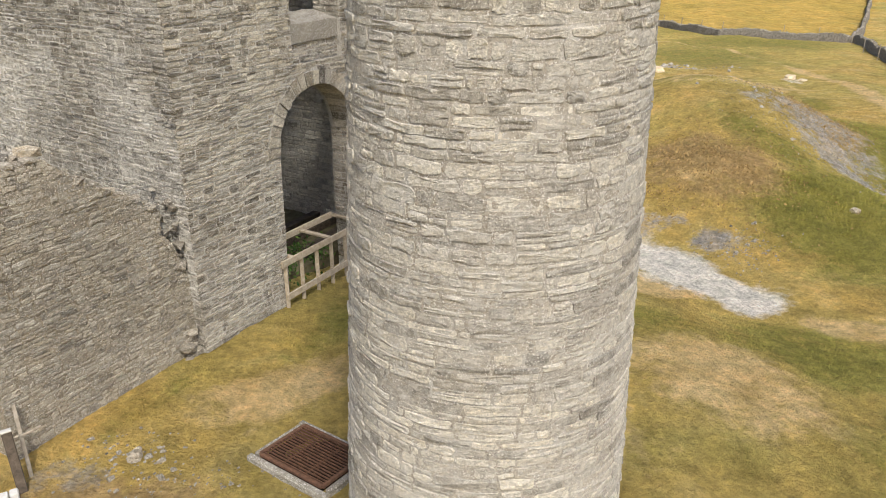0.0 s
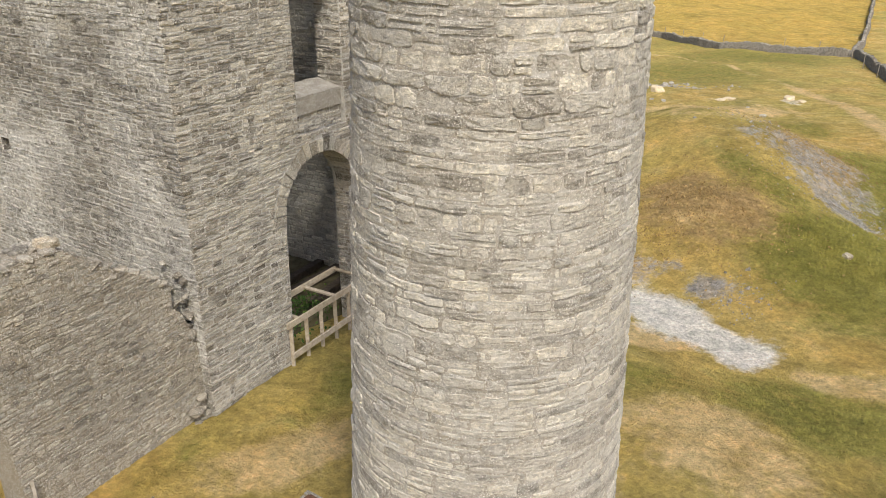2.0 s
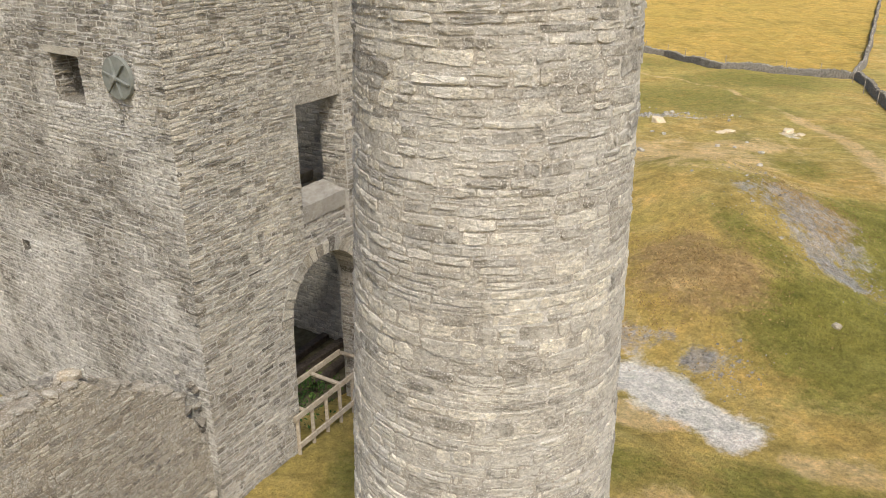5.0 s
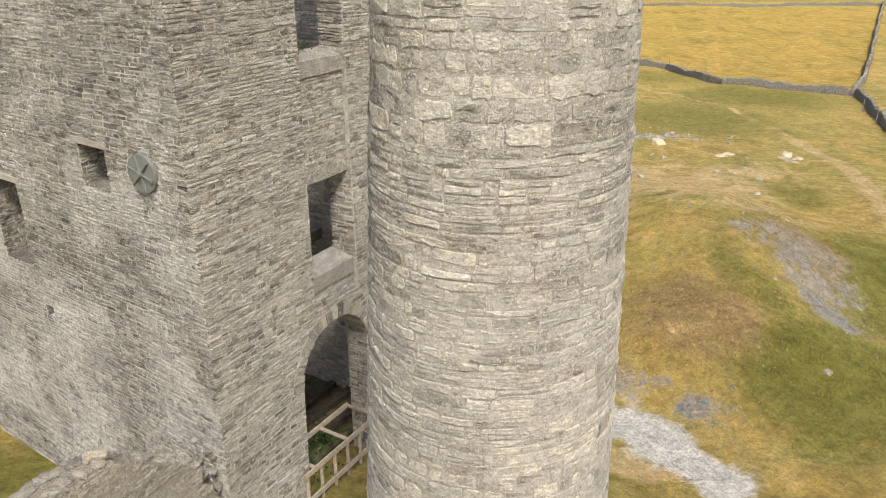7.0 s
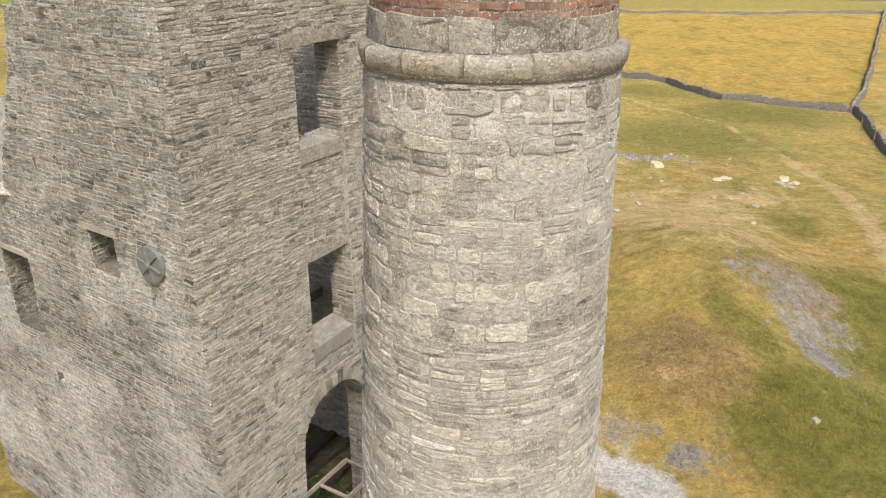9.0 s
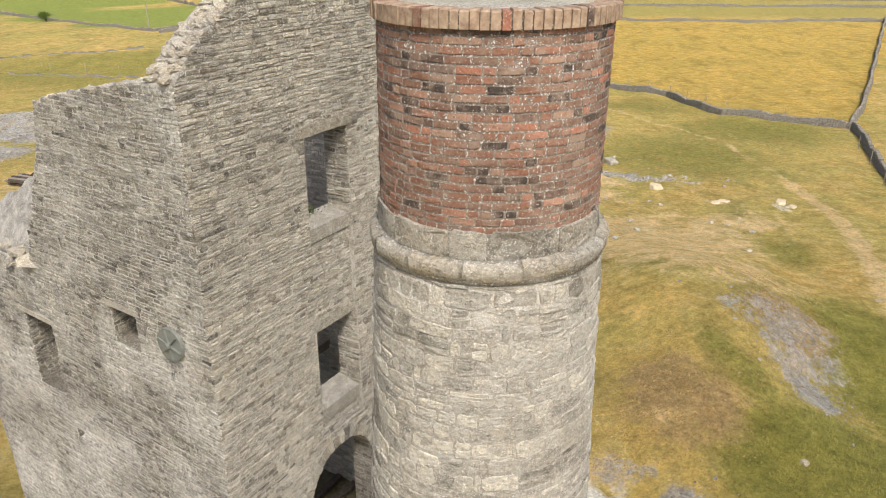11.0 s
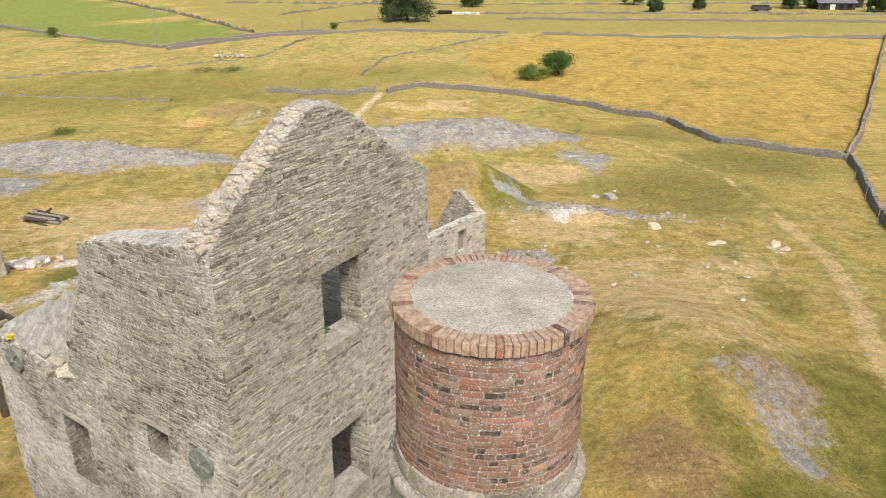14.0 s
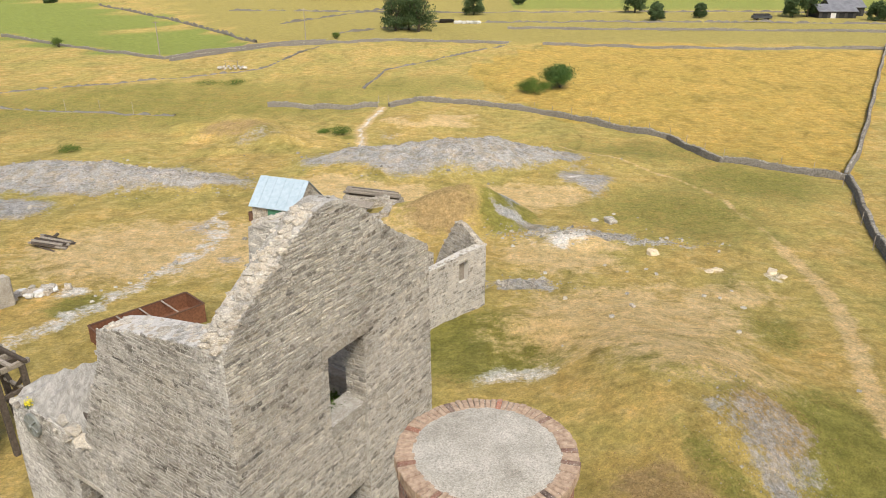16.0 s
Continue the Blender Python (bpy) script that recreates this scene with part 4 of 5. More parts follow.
loose(far_wall, 70, lambda i: P(rng.uniform(6.7, 7.5), (s := rng.uniform(1.2, 6.2)), float(np.interp(s, [2.5, 4.2, 5.6, 6.3], [14.6, 14.45, 14.2, 13.9])) + .02), (0.18, 0.45), ROCK)
loose(far_wall, 14, lambda i: P(6.75, 6.5 + rng.uniform(-.15, .15), rng.uniform(8, 13.8)), (0.2, 0.35), WALL_ONE)
part("ledge_beam", beam_bm(P(6.5, .8, 9.55), P(6.5, 6.2, 9.55), .34, .42, .03), TIMBER_GREY, house, "pale timber wall beam along the inner wall")
part("floor_beam", beam_bm(P(.8, 3.0, 5.2), P(6.75, 3.0, 5.2), .26, .3), TIMBER_GREY, house, "old horizontal timber beam")

# cast iron wall plates
for v, z in ((1.17, 9.1), (9.35, 9.02)):
    plate = part("wall_plate", tube_bm(Q(-.03, v, z), Q(-.10, v, z), .385, .375, 40), IRON, house, "round cast iron tie plate with raised ribs")
    part("hub", tube_bm(Q(-.09, v, z), Q(-.2, v, z), .075, .06, 12), IRON, plate)
    for i in range(6):
        a = math.tau * (i + .25) / 6
        part("rib", beam_bm(Q(-.115, v, z), Q(-.115, v + .35 * math.cos(a), z + .35 * math.sin(a)), .035, .05, .004, (UX, UY, 0)), IRON, plate)

# ---- ruined wall in front ----
front_edge = outline([(-1, -4.0), (.6, -3.95), (1.9, -3.98), (2.6, -4.25), (4.6, -4.5)], [(-1, -.1), (.4, -.1), (1.2, -.12), (1.7, -.16), (2.1, -.3), (2.4, -.42), (2.6, -.6), (3.05, -.55), (3.4, -1.0), (4.0, -1.95), (4.45, -2.45), (4.56, -2.6)])
ruin = thing("ruined_wall", P(-2.3, .5, 0), "broken rubble stone wall with a ragged end", "wall")
fcore = link("core", *bands(lambda z: [front_edge(z)], -.5, 4.5, .07, face_gable(.25), 0, -.65), MORTAR_R, ruin)
masonry(fcore, lay(lambda z: [front_edge(z)], -.4, 4.5, (0.065, 0.13), (0.12, 0.36), 0.007, 0.25), face_gable(.25), (0.002, 0.024), RUIN_ONE, RUIN_ALL, (-2.2, 2.2), wave=0.016, jit=0.16)


def on_front(i):
    u = rng.uniform(-4.3, -.5)
    z = float(np.interp(u, [-4.3, -2.6, -2.45, -1.95, -1.0, -.55], [4.5, 4.52, 4.4, 4.0, 3.4, 3.0]))
    return P(u, rng.uniform(.3, .88), z)


loose(fcore, 80, on_front, (0.14, 0.34), RUIN_ONE)
loose(fcore, 1, lambda i: P(-2.55, .42, 4.6), (0.42, 0.43), ROCK)
loose(fcore, 16, lambda i: P(-.32 + rng.uniform(-.16, .14), rng.uniform(.24, .8), rng.uniform(1.5, 2.7)), (0.16, 0.34), RUIN_ONE, "broken_stone")
loose(fcore, 16, lambda i: P(-.3 + rng.uniform(-.2, .1), rng.uniform(.12, .3), rng.uniform(-.1, .5)), (0.18, 0.38), RUIN_ONE, "bonding_stone")
loose(house, 9, lambda i: P(-.17 + rng.uniform(-.06, .03), rng.uniform(.3, .85), rng.uniform(1.9, 3.3)), (0.14, 0.34), WALL_ONE, "toothing_stone")

# ---- timber barrier at the arch ----
barrier = thing("timber_barrier", P(3.6, .2, 0), "pale timber safety barrier across the arch pit", "barrier")
zb = 0.12
part("top_rail", beam_bm(P(1.95, -.16, 1.08), P(5.35, -.16, 1.08), .05, .15), TIMBER, barrier)
part("bottom_rail", beam_bm(P(2.05, -.16, .28), P(5.35, -.16, .28), .05, .15), TIMBER, barrier)
for i in range(7):
    u = 2.12 + .52 * i
    part("post", beam_bm(P(u, -.10, zb - .2), P(u, -.10, 1.04), .085, .07), TIMBER, barrier)
part("back_rail", beam_bm(P(2.3, .82, 1.1), P(4.88, .82, 1.1), .06, .15), TIMBER, barrier)
for u in (2.36, 3.66, 4.86):
    part("cross_rail", beam_bm(P(u, -.13, 1.1), P(u, .8, 1.1), .1, .06), TIMBER, barrier)

# pit inside the arch
V = [P(u, v, z) for u, v, z in ((.75, .86, .06), (6.7, .86, .06), (6.7, 7.4, .1), (.75, 7.4, .1), (.75, .86, -.4), (6.7, .86, -.4), (6.7, 7.4, -.4), (.75, 7.4, -.4))]
floor_in = link("floor_inside", V, [(0, 1, 2, 3), (4, 7, 6, 5), (0, 4, 5, 1), (1, 5, 6, 2), (2, 6, 7, 3), (3, 7, 4, 0)], EARTH)
tagged(floor_in, "dark damp earth floor inside the ruin", "floor", kind="structure")
for i, (a, b) in enumerate((((4.0, 2.2), (6.6, 2.1)), ((4.1, 2.7), (6.6, 2.75)), ((4.4, 1.3), (6.5, 1.5)))):
    s = thing("timber_sleeper", P(*a, .15), "dark old timber baulk lying on the earth floor", "timber", "sleepers in the ruin")
    part("baulk", beam_bm(P(*a, .17), P(*b, .17), .24, .2, .02), TIMBER_DARK, s)


def leaves(n, spread, size, at, up=0.6, r=rng):
    """Leaf blades round a place: two triangles each."""
    c = r.normal(0, 1, (n, 3)) * np.array(spread) + np.array(at)
    a, b = r.normal(0, 1, (n, 3)), r.normal(0, 1, (n, 3))
    a[:, 2] += up
    a /= np.linalg.norm(a, axis=1)[:, None]
    b = np.cross(a, b)
    b /= np.linalg.norm(b, axis=1)[:, None]
    s = r.uniform(size * .6, size * 1.3, (n, 1))
    V = np.stack([c - a * s, c + b * s * .55, c + a * s, c - b * s * .55], 1)
    return V


def leafy(name, V, mat, parent=None, label=""):
    n = len(V)
    return link(name, V.reshape(-1, 3), np.arange(n * 4).reshape(n, 4), mat, parent, label)


for at, n, sp in ((P(3.0, 1.5, .2), 900, (.5, .45, .14)), (P(3.6, 2.6, .2), 500, (.7, .5, .12)), (P(4.4, 1.2, .2), 260, (.3, .3, .1))):
    w = thing("weed_clump", at, "low green weeds growing in the pit", "plant", "weeds in the ruin")
    leafy("leaves", leaves(n, sp, .055, at), WEED, w)
for at, n, lab in ((P(3.5, .75, 10.98), 260, "small green plant growing on the window sill"), (P(6.5, 3.0, 8.75), 500, "green plant growing on the inner wall")):
    w = thing("wall_plant", at, lab, "plant")
    leafy("leaves", leaves(n, (.18, .12, .08), .035, at), BUSH_LEAF, w)
fl = thing("yellow_flower", Q(.1, 9.7, 9.5), "small yellow flowering plant on the wall head", "plant")
leafy("petals", leaves(120, (.06, .06, .05), .03, Q(.1, 9.7, 9.6)), YELLOW, fl)
leafy("leaves", leaves(60, (.06, .06, .04), .03, Q(.1, 9.7, 9.5)), WEED, fl)

# ---- drain grate on its kerb ----
ga, gb_ = Vector((-2.33, 10.47)), Vector((-2.91, 9.73))
gl = (Vector((-1.81, 8.96)) - gb_)
gz = -0.04
kerb = thing("grate_kerb", (-2.1, 9.7, -.1), "low weathered concrete kerb round a drain pit", "kerb")


def gp(a, b, z):
    q = gb_ + (ga - gb_) * a + gl * b
    return (q.x, q.y, z)


for a0, b0, a1, b1 in ((-.1, -.13, -.1, 1.13), (1.07, -.13, 1.07, 1.13), (-.01, -.07, .99, -.07), (-.01, 1.07, .99, 1.07)):
    part("kerb_side", beam_bm(gp(a0, b0, -.18), gp(a1, b1, -.18), .12 if a0 == a1 else .1, .3, .025), MORTAR_G, kerb)
bm = bmesh.new()
bm.faces.new([bm.verts.new(gp(a, b, -.10)) for a, b in ((0, 0), (1, 0), (1, 1), (0, 1))])
part("pit_floor", bm, PITCH, kerb)
grate = thing("iron_grate", (-2.1, 9.7, gz), "rusty iron bar grate over the drain pit", "grate")
for a0, b0, a1, b1 in ((0, 0, 0, 1), (1, 0, 1, 1), (0, 0, 1, 0), (0, 1, 1, 1), (.5, 0, .5, 1)):
    if a0 == .5:
        continue
    part("frame_bar", beam_bm(gp(a0, b0, gz + .02), gp(a1, b1, gz + .02), .055, .06, .006), RUST_DARK, grate)
for i in range(15):
    a = (i + 1) / 16
    part("bar", beam_bm(gp(a, 0, gz + .03), gp(a, 1, gz + .03), .014, .035, .002), RUST_DARK, grate)
for b in (.33, .67):
    part("cross_bar", beam_bm(gp(0, b, gz), gp(1, b, gz), .02, .025, .003), RUST_DARK, grate)
dbr = thing("dead_stalks", (-2.1, 9.6, -.1), "dry brown plant stalks in the drain pit", "plant")
leafy("stalks", leaves(40, (.2, .16, .012), .04, (-2.0, 9.6, -.08)), RUST_DARK, dbr)

# ---- old posts by the wall's end ----
old = thing("old_gate_posts", (-6.4, 9.1, -.1), "dark leaning timber posts with a broken cross stick", "post")
part("thick_post", beam_bm((-6.31, 8.95, -.3), (-6.5, 9.2, .8), .14, .14, .015), TIMBER_DARK, old)
part("post_cap", beam_bm((-6.5, 9.2, .8), (-6.505, 9.207, .83), .15, .15, .01), WHITE, old, "pale sawn post top")
part("thin_post", beam_bm((-6.33, 9.25, -.3), (-6.62, 9.7, .95), .06, .06, .008), TIMBER_GREY, old)
part("cross_stick", beam_bm((-6.5, 9.5, .5), (-6.2, 9.6, .62), .04, .04, .006), TIMBER_GREY, old)
for x, y in ((-6.5, 8.78), (-6.39, 8.86)):
    b = thing("white_block", (x, y, .0), "small white painted concrete block on the ground", "block", "white blocks")
    part("block", box_bm((.12, .15, .14), pose(x, y, -.08, 0, 0, 30), .015), WHITE, b)


def rock(x, y, size, lab="pale limestone boulder lying in the grass", grp="boulders in the grass", mat=ROCK, lift=.2, flat=.6):
    z = float(height(x, y))
    part("rock", rock_bm((x, y, z + size * lift * flat), (size, size * rng.uniform(.6, .9), size * flat), rng.uniform(0, 90), rng.uniform(0, 6), 3), mat,
         thing("boulder", (x, y, z), lab, "rock", grp))


rock(-4.92, 9.75, .26, "flat pale stone lying on stony ground", "loose stones by the wall")
for i in range(8):
    rock(rng.uniform(-6.3, -4.0), rng.uniform(9.0, 10.3), rng.uniform(.06, .14), "small grey stone lying on stony ground", "loose stones by the wall", RUIN_ONE)
rock(25.2, 55.2, 1.2, flat=.28, mat=SLAB)
rock(25.8, 54.4, .7, flat=.25, mat=SLAB)
rock(16.6, 59.4, 1.0, flat=.6, mat=SLAB)
rock(20.4, 55.6, .8, flat=.2, mat=SLAB)
rock(21.1, 55.8, .9, flat=.18, mat=SLAB)
rock(12.6, 21.6, .28)
rock(14.7, 68.6, 1.2, flat=.7)
rock(13.3, 68.9, .7, flat=.6)
for i in range(26):
    rock(rng.uniform(4, 24), rng.uniform(36, 72), rng.uniform(.2, .42), "small pale stone lying in dry grass", "small stones in the field")
for i in range(16):
    rock(rng.uniform(6, 20), rng.uniform(61.5, 65.5), rng.uniform(.2, .42), "grey spoil stone of a low bank", "stones of the bank", WALL_ONE)

# ---- small roofless building behind ----
def AP(s, d, z):
    """A place by metres along the outbuilding's front (s, from its near corner), back from it (d), and up."""
    return 2.0 - .66 * s - .7514 * d, 48.3 - .7514 * s + .66 * d, z


ann = thing("roofless_outbuilding", AP(3, 2, -2.3), "small roofless stone outbuilding with one square window", "ruin")
a_hole = lambda z: [(1.93, 2.82)] if .34 < z < 1.86 else [(1.06, 1.28)] if -.3 < z < -.05 else []
a_top = outline([(-4, 0), (2.4, 0), (2.48, 0.0)], [(-4, 11), (2.05, 11), (2.2, 6), (2.45, 2.5), (2.5, 1)])
a_span = lambda z: minus(*a_top(z), a_hole(z))
a_face = lambda s, z, d: AP(s, -d, z)
aw = link("front_wall", *bands(a_span, -3.2, 2.45, .12, a_face, 0, -.55), MORTAR_J, ann, "coursed grey rubble wall with a window opening")
masonry(aw, lay(a_span, -3.0, 2.45, (.1, .19), (.2, .5), .012, .1), a_face, (.004, .03), WALL_ONE, WALL_ALL, (3, 0), limit=0, jit=.14)
# panel added in the window to stand for the shaded room behind
part("window_board", box_bm((.95, .06, 1.55), Matrix.Translation(AP(2.37, .36, 1.1)) @ Matrix.Rotation(math.atan2(.7514, .66), 4, "Z"), .01), TIMBER_GREY, aw, "grey timber panel standing for the shaded interior")
e_l = outline([(-4, .05), (2.4, .05), (3.5, 1.7), (3.65, 2.1)], [(-4, 5.2), (-.6, 4.6), (1.1, 3.9), (2.4, 3.1), (3.65, 2.4)])
ew = link("end_wall", *bands(lambda z: [e_l(z)], -3.2, 3.6, .12, lambda s, z, d: AP(.5 + d, s, z), 0, -.5), MORTAR_R, ann, "broken gable end wall")
masonry(ew, lay(lambda z: [e_l(z)], -2.8, 3.6, (.1, .19), (.2, .5), .012, .1), lambda s, z, d: AP(.5 + d, s, z), (.004, .03), WALL_ONE, WALL_ALL, (2, 1), limit=0, jit=.14)
bw = link("back_wall", *bands(lambda z: [(.5, 10)], -3.2, .6, .3, lambda s, z, d: AP(s, 4.6 - d, z), 0, -.5), MORTAR_R, ann)
masonry(bw, lay(lambda z: [(.5, 10)], -2.4, .6, (.12, .2), (.25, .6), .012, .1), lambda s, z, d: AP(s, 4.6 - d, z), (.004, .03), WALL_ONE, WALL_ALL, (2, 1), limit=0, jit=.14)
loose(aw, 60, lambda i: AP((s := rng.uniform(.1, 9)), rng.uniform(.08, .45), float(np.interp(s, [0, 2.5, 6, 11], [2.47, 2.44, 2.2, 2.05]))), (.16, .36), WALL_ONE)
loose(ew, 36, lambda i: AP(rng.uniform(.06, .45), (s := rng.uniform(.1, 3.9)), float(np.interp(s, [.05, 1.7, 2.1, 2.4, 3.1, 3.9], [2.4, 3.5, 3.62, 3.6, 2.4, 1.1]))), (.2, .42), ROCK)

# ---- hut with a pale blue roof ----
hz_ = -3.75
hut = thing("hut", (-17.6, 70.5, hz_), "small stone hut with a pale blue sheet roof", "hut")
hu_ = Vector((5.05, -1.7)).normalized()
hv_ = Vector((-hu_.y, hu_.x))
ho = Vector((-20.1, 68.0))


def hp(a, b, z):
    q = ho + hu_ * a + hv_ * b
    return (q.x, q.y, hz_ + z)


L, W, EA, RI = 5.0, 4.6, 2.0, 4.1
bm = bmesh.new()
v = [bm.verts.new(hp(a, b, z)) for a, b, z in ((0, 0, -.5), (L, 0, -.5), (L, W, -.5), (0, W, -.5), (0, 0, EA), (L, 0, EA), (L, W, EA), (0, W, EA), (0, W / 2, RI), (L, W / 2, RI))]
for f in ((0, 1, 5, 4), (1, 2, 6, 9, 5), (2, 3, 7, 6), (3, 0, 4, 8, 7), (0, 3, 2, 1)):
    bm.faces.new([v[i] for i in f])
hw = part("walling", bm, MORTAR_R, hut, "grey rubble walls")
V, F = stones(lay(lambda z: [(0, L)], -.3, EA, (.14, .24), (.3, .6), .014, .1), lambda s, z, d: (ho.x + hu_.x * s - hv_.x * d, ho.y + hu_.y * s - hv_.y * d, hz_ + z), (.01, .04))
stuff(link("stonework", *join(V, F), WALL_ALL, hw), "joined rough stones of the hut")
V, F = stones(lay(lambda z: [(0.1 + max(0, z - EA) * 1.08, W - max(0, z - EA) * 1.08)], -.3, RI - .1, (.14, .24), (.3, .6), .014, .1),
              lambda s, z, d: (ho.x + hu_.x * (L + d) + hv_.x * s, ho.y + hu_.y * (L + d) + hv_.y * s, hz_ + z), (.01, .04))
stuff(link("stonework", *join(V, F), WALL_ALL, hw), "joined rough stones of the hut")
for sgn in (0, 1):
    roof = None
    n = 11
    for i in range(n):
        a0, a1 = -.2 + (L + .4) * i / n, -.2 + (L + .4) * (i + 1) / n - .012
        e, rdg = ((-.3, EA - .18), (W / 2, RI + .06)) if not sgn else ((W + .3, EA - .18), (W / 2, RI + .05))
        bm = bmesh.new()
        lo = [bm.verts.new(hp(a, *q)) for a, q in ((a0, e), (a1, e), (a1, rdg), (a0, rdg))]
        hi = [bm.verts.new(hp(a, q[0], q[1] + .05 + (.03 if i % 2 else 0))) for a, q in ((a0, e), (a1, e), (a1, rdg), (a0, rdg))]
        bm.faces.new(hi)
        bm.faces.new(lo[::-1])
        for j in range(4):
            bm.faces.new([lo[j], lo[(j + 1) % 4], hi[(j + 1) % 4], hi[j]])
        part("roof_sheet", bm, TIN, hut, "pale blue painted roof sheet")
part("door", box_bm((1.6, .08, 1.7), Matrix.Translation(hp(2.6, -.06, .95)) @ Matrix.Rotation(math.atan2(hu_.y, hu_.x), 4, "Z"), .01), GREEN_DOOR, hut, "green boarded shutter")
drum = thing("dark_barrel", hp(-.35, .3, 0), "dark brown barrel beside the hut wall", "barrel")
part("barrel", tube_bm(hp(-.35, .3, -.3), hp(-.35, .3, 1.0), .3, .28, 14), RUST_DARK, drum)

# yard wall and timber stacks beside the hut
yard = thing("yard_wall", (-8.5, 70, -3.6), "low thick rubble wall of a small yard", "wall")
for i, (a, b, w) in enumerate((((-13.4, 69.2), (-7.0, 71.6), .7), ((-7.0, 71.6), (-7.6, 67.6), .8), ((-9.6, 66.8), (-7.4, 67.4), .9))):
    q0, q1 = Vector(a), Vector(b)
    d = (q1 - q0).normalized()
    nn = Vector((d.y, -d.x))
    ln = (q1 - q0).length
    cw = link("wall_run", *bands(lambda z: [(0, ln)], -4.6, -2.2 - .2 * i, .3, lambda s, z, dd: (q0.x + d.x * s + nn.x * dd, q0.y + d.y * s + nn.y * dd, z), 0, -w), MORTAR_R, yard)
    V, F = stones(lay(lambda z: [(0, ln)], -4.4, -2.2 - .2 * i, (.14, .25), (.25, .6), .014, .1), lambda s, z, dd: (q0.x + d.x * s + nn.x * dd, q0.y + d.y * s + nn.y * dd, z), (.02, .08))
    stuff(link("stonework", *join(V, F), WALL_ALL, cw), "joined rough stones of the yard wall")
    loose(cw, 26, lambda k: (*(q0 + d * rng.uniform(0, ln) - nn * rng.uniform(0, w)), -2.2 - .2 * i), (.25, .5), ROCK_DULL)
stack = thing("timber_stack", (-9.3, 73.5, -2.2), "stack of long grey weathered timber baulks", "timber")
for i in range(9):
    y0 = 73.0 + (i % 4) * .45 + rng.uniform(-.1, .1)
    z0 = -2.45 + .24 * (i // 4)
    part("baulk", beam_bm((-11.6 + rng.uniform(-.5, .5), y0 + .5, z0), (-6.2 + rng.uniform(-.6, .4), y0 - .9, z0 - .1), .3, .24, .03), TIMBER_GREY if i % 3 else TIMBER_DARK, stack)
link("bank", *(lambda V, F: (V, F))([(-12.2, 72.4, -4.4), (-5.8, 70.6, -4.4), (-5.4, 73.4, -4.4), (-11.8, 75.6, -4.4), (-12.0, 72.8, -2.6), (-6.2, 71.2, -2.65), (-5.8, 73.2, -2.7), (-11.6, 75.2, -2.6)],
     [(0, 1, 5, 4), (1, 2, 6, 5), (2, 3, 7, 6), (3, 0, 4, 7), (4, 5, 6, 7)]), MORTAR_R, yard, "filled stone platform")
pallet = thing("pale_board_stack", (-9.9, 69.3, -2.3), "pale weathered boards lying on a wall", "timber")
for i in range(6):
    part("board", beam_bm((-11.4 + .05 * i, 69.3 + .28 * i, -2.18), (-8.6 + .05 * i, 68.4 + .28 * i, -2.2), .22, .06, .01), TIMBER_GREY, pallet)

# ---- rusty tank ----
tank = thing("rusty_tank", (-21, 42, -1.8), "long open rusty steel tank with cross braces", "tank")
t0, t1, tw = Vector((-23.6, 41.5)), Vector((-19.0, 46.5)), 2.5
td = (t1 - t0).normalized()
tn = Vector((td.y, -td.x))
tl = (t1 - t0).length
TP = lambda a, b, z: (*(t0 + td * a + tn * b), z)
zt, zl = -.7, -2.3
for a0, b0, a1, b1 in ((0, 0, tl, 0), (0, tw, tl, tw), (0, 0, 0, tw), (tl, 0, tl, tw)):
    part("side_plate", beam_bm(TP(a0, b0, (zt + zl) / 2), TP(a1, b1, (zt + zl) / 2), .05, zt - zl, .01), RUST, tank)
    part("rim", beam_bm(TP(a0, b0, zt), TP(a1, b1, zt), .12, .08, .01), RUST_DARK, tank)
bm = bmesh.new()
bm.faces.new([bm.verts.new(TP(a, b, zl + .5)) for a, b in ((0, 0), (tl, 0), (tl, tw), (0, tw))])
part("tank_floor", bm, RUST, tank)
for f in (.27, .5, .73):
    part("cross_brace", beam_bm(TP(tl * f, 0, zt), TP(tl * f, tw, zt), .1, .07, .01), TIMBER_GREY, tank)
part("end_post", beam_bm(TP(0, tw, -2.4), TP(0, tw, zt + .05), .14, .14, .02), IRON, tank)

# ---- timber trestle ----
tres = thing("timber_trestle", (-21.2, 28.5, -1.2), "old dark timber trestle of bolted beams", "trestle")
c0, ce, cn = Vector((-22.4, 28.3)), Vector((.52, .86)), Vector((-.86, .52))
T2 = lambda a, b, z: (*(c0 + ce * a + cn * b), z)
for a in (0, 1.3, 2.6):
    for b in (0, 2.4):
        part("leg", beam_bm(T2(a, b - .25 + .5 * (b > 0) * -1, -1.6), T2(a, b, 3.2), .26, .26, .02), TIMBER_DARK, tres)
for i, b in enumerate((0, .6, 1.2, 1.8, 2.4)):
    part("long_beam", beam_bm(T2(-.4, b, 3.3), T2(3.0 - .3 * (i % 2), b, 3.3), .2, .26, .02), TIMBER_GREY if i % 2 == 0 else TIMBER_DARK, tres)
for i, a in enumerate((0, .65, 1.3, 1.95, 2.6)):
    part("cross_beam", beam_bm(T2(a, -.5, 3.54), T2(a, 2.9, 3.54), .18, .2, .02), TIMBER_GREY if i % 2 else TIMBER_DARK, tres)
for b in (0, 2.4):
    part("lower_rail", beam_bm(T2(-.2, b, 1.9), T2(2.8, b, 1.9), .16, .2, .02), TIMBER_DARK, tres)
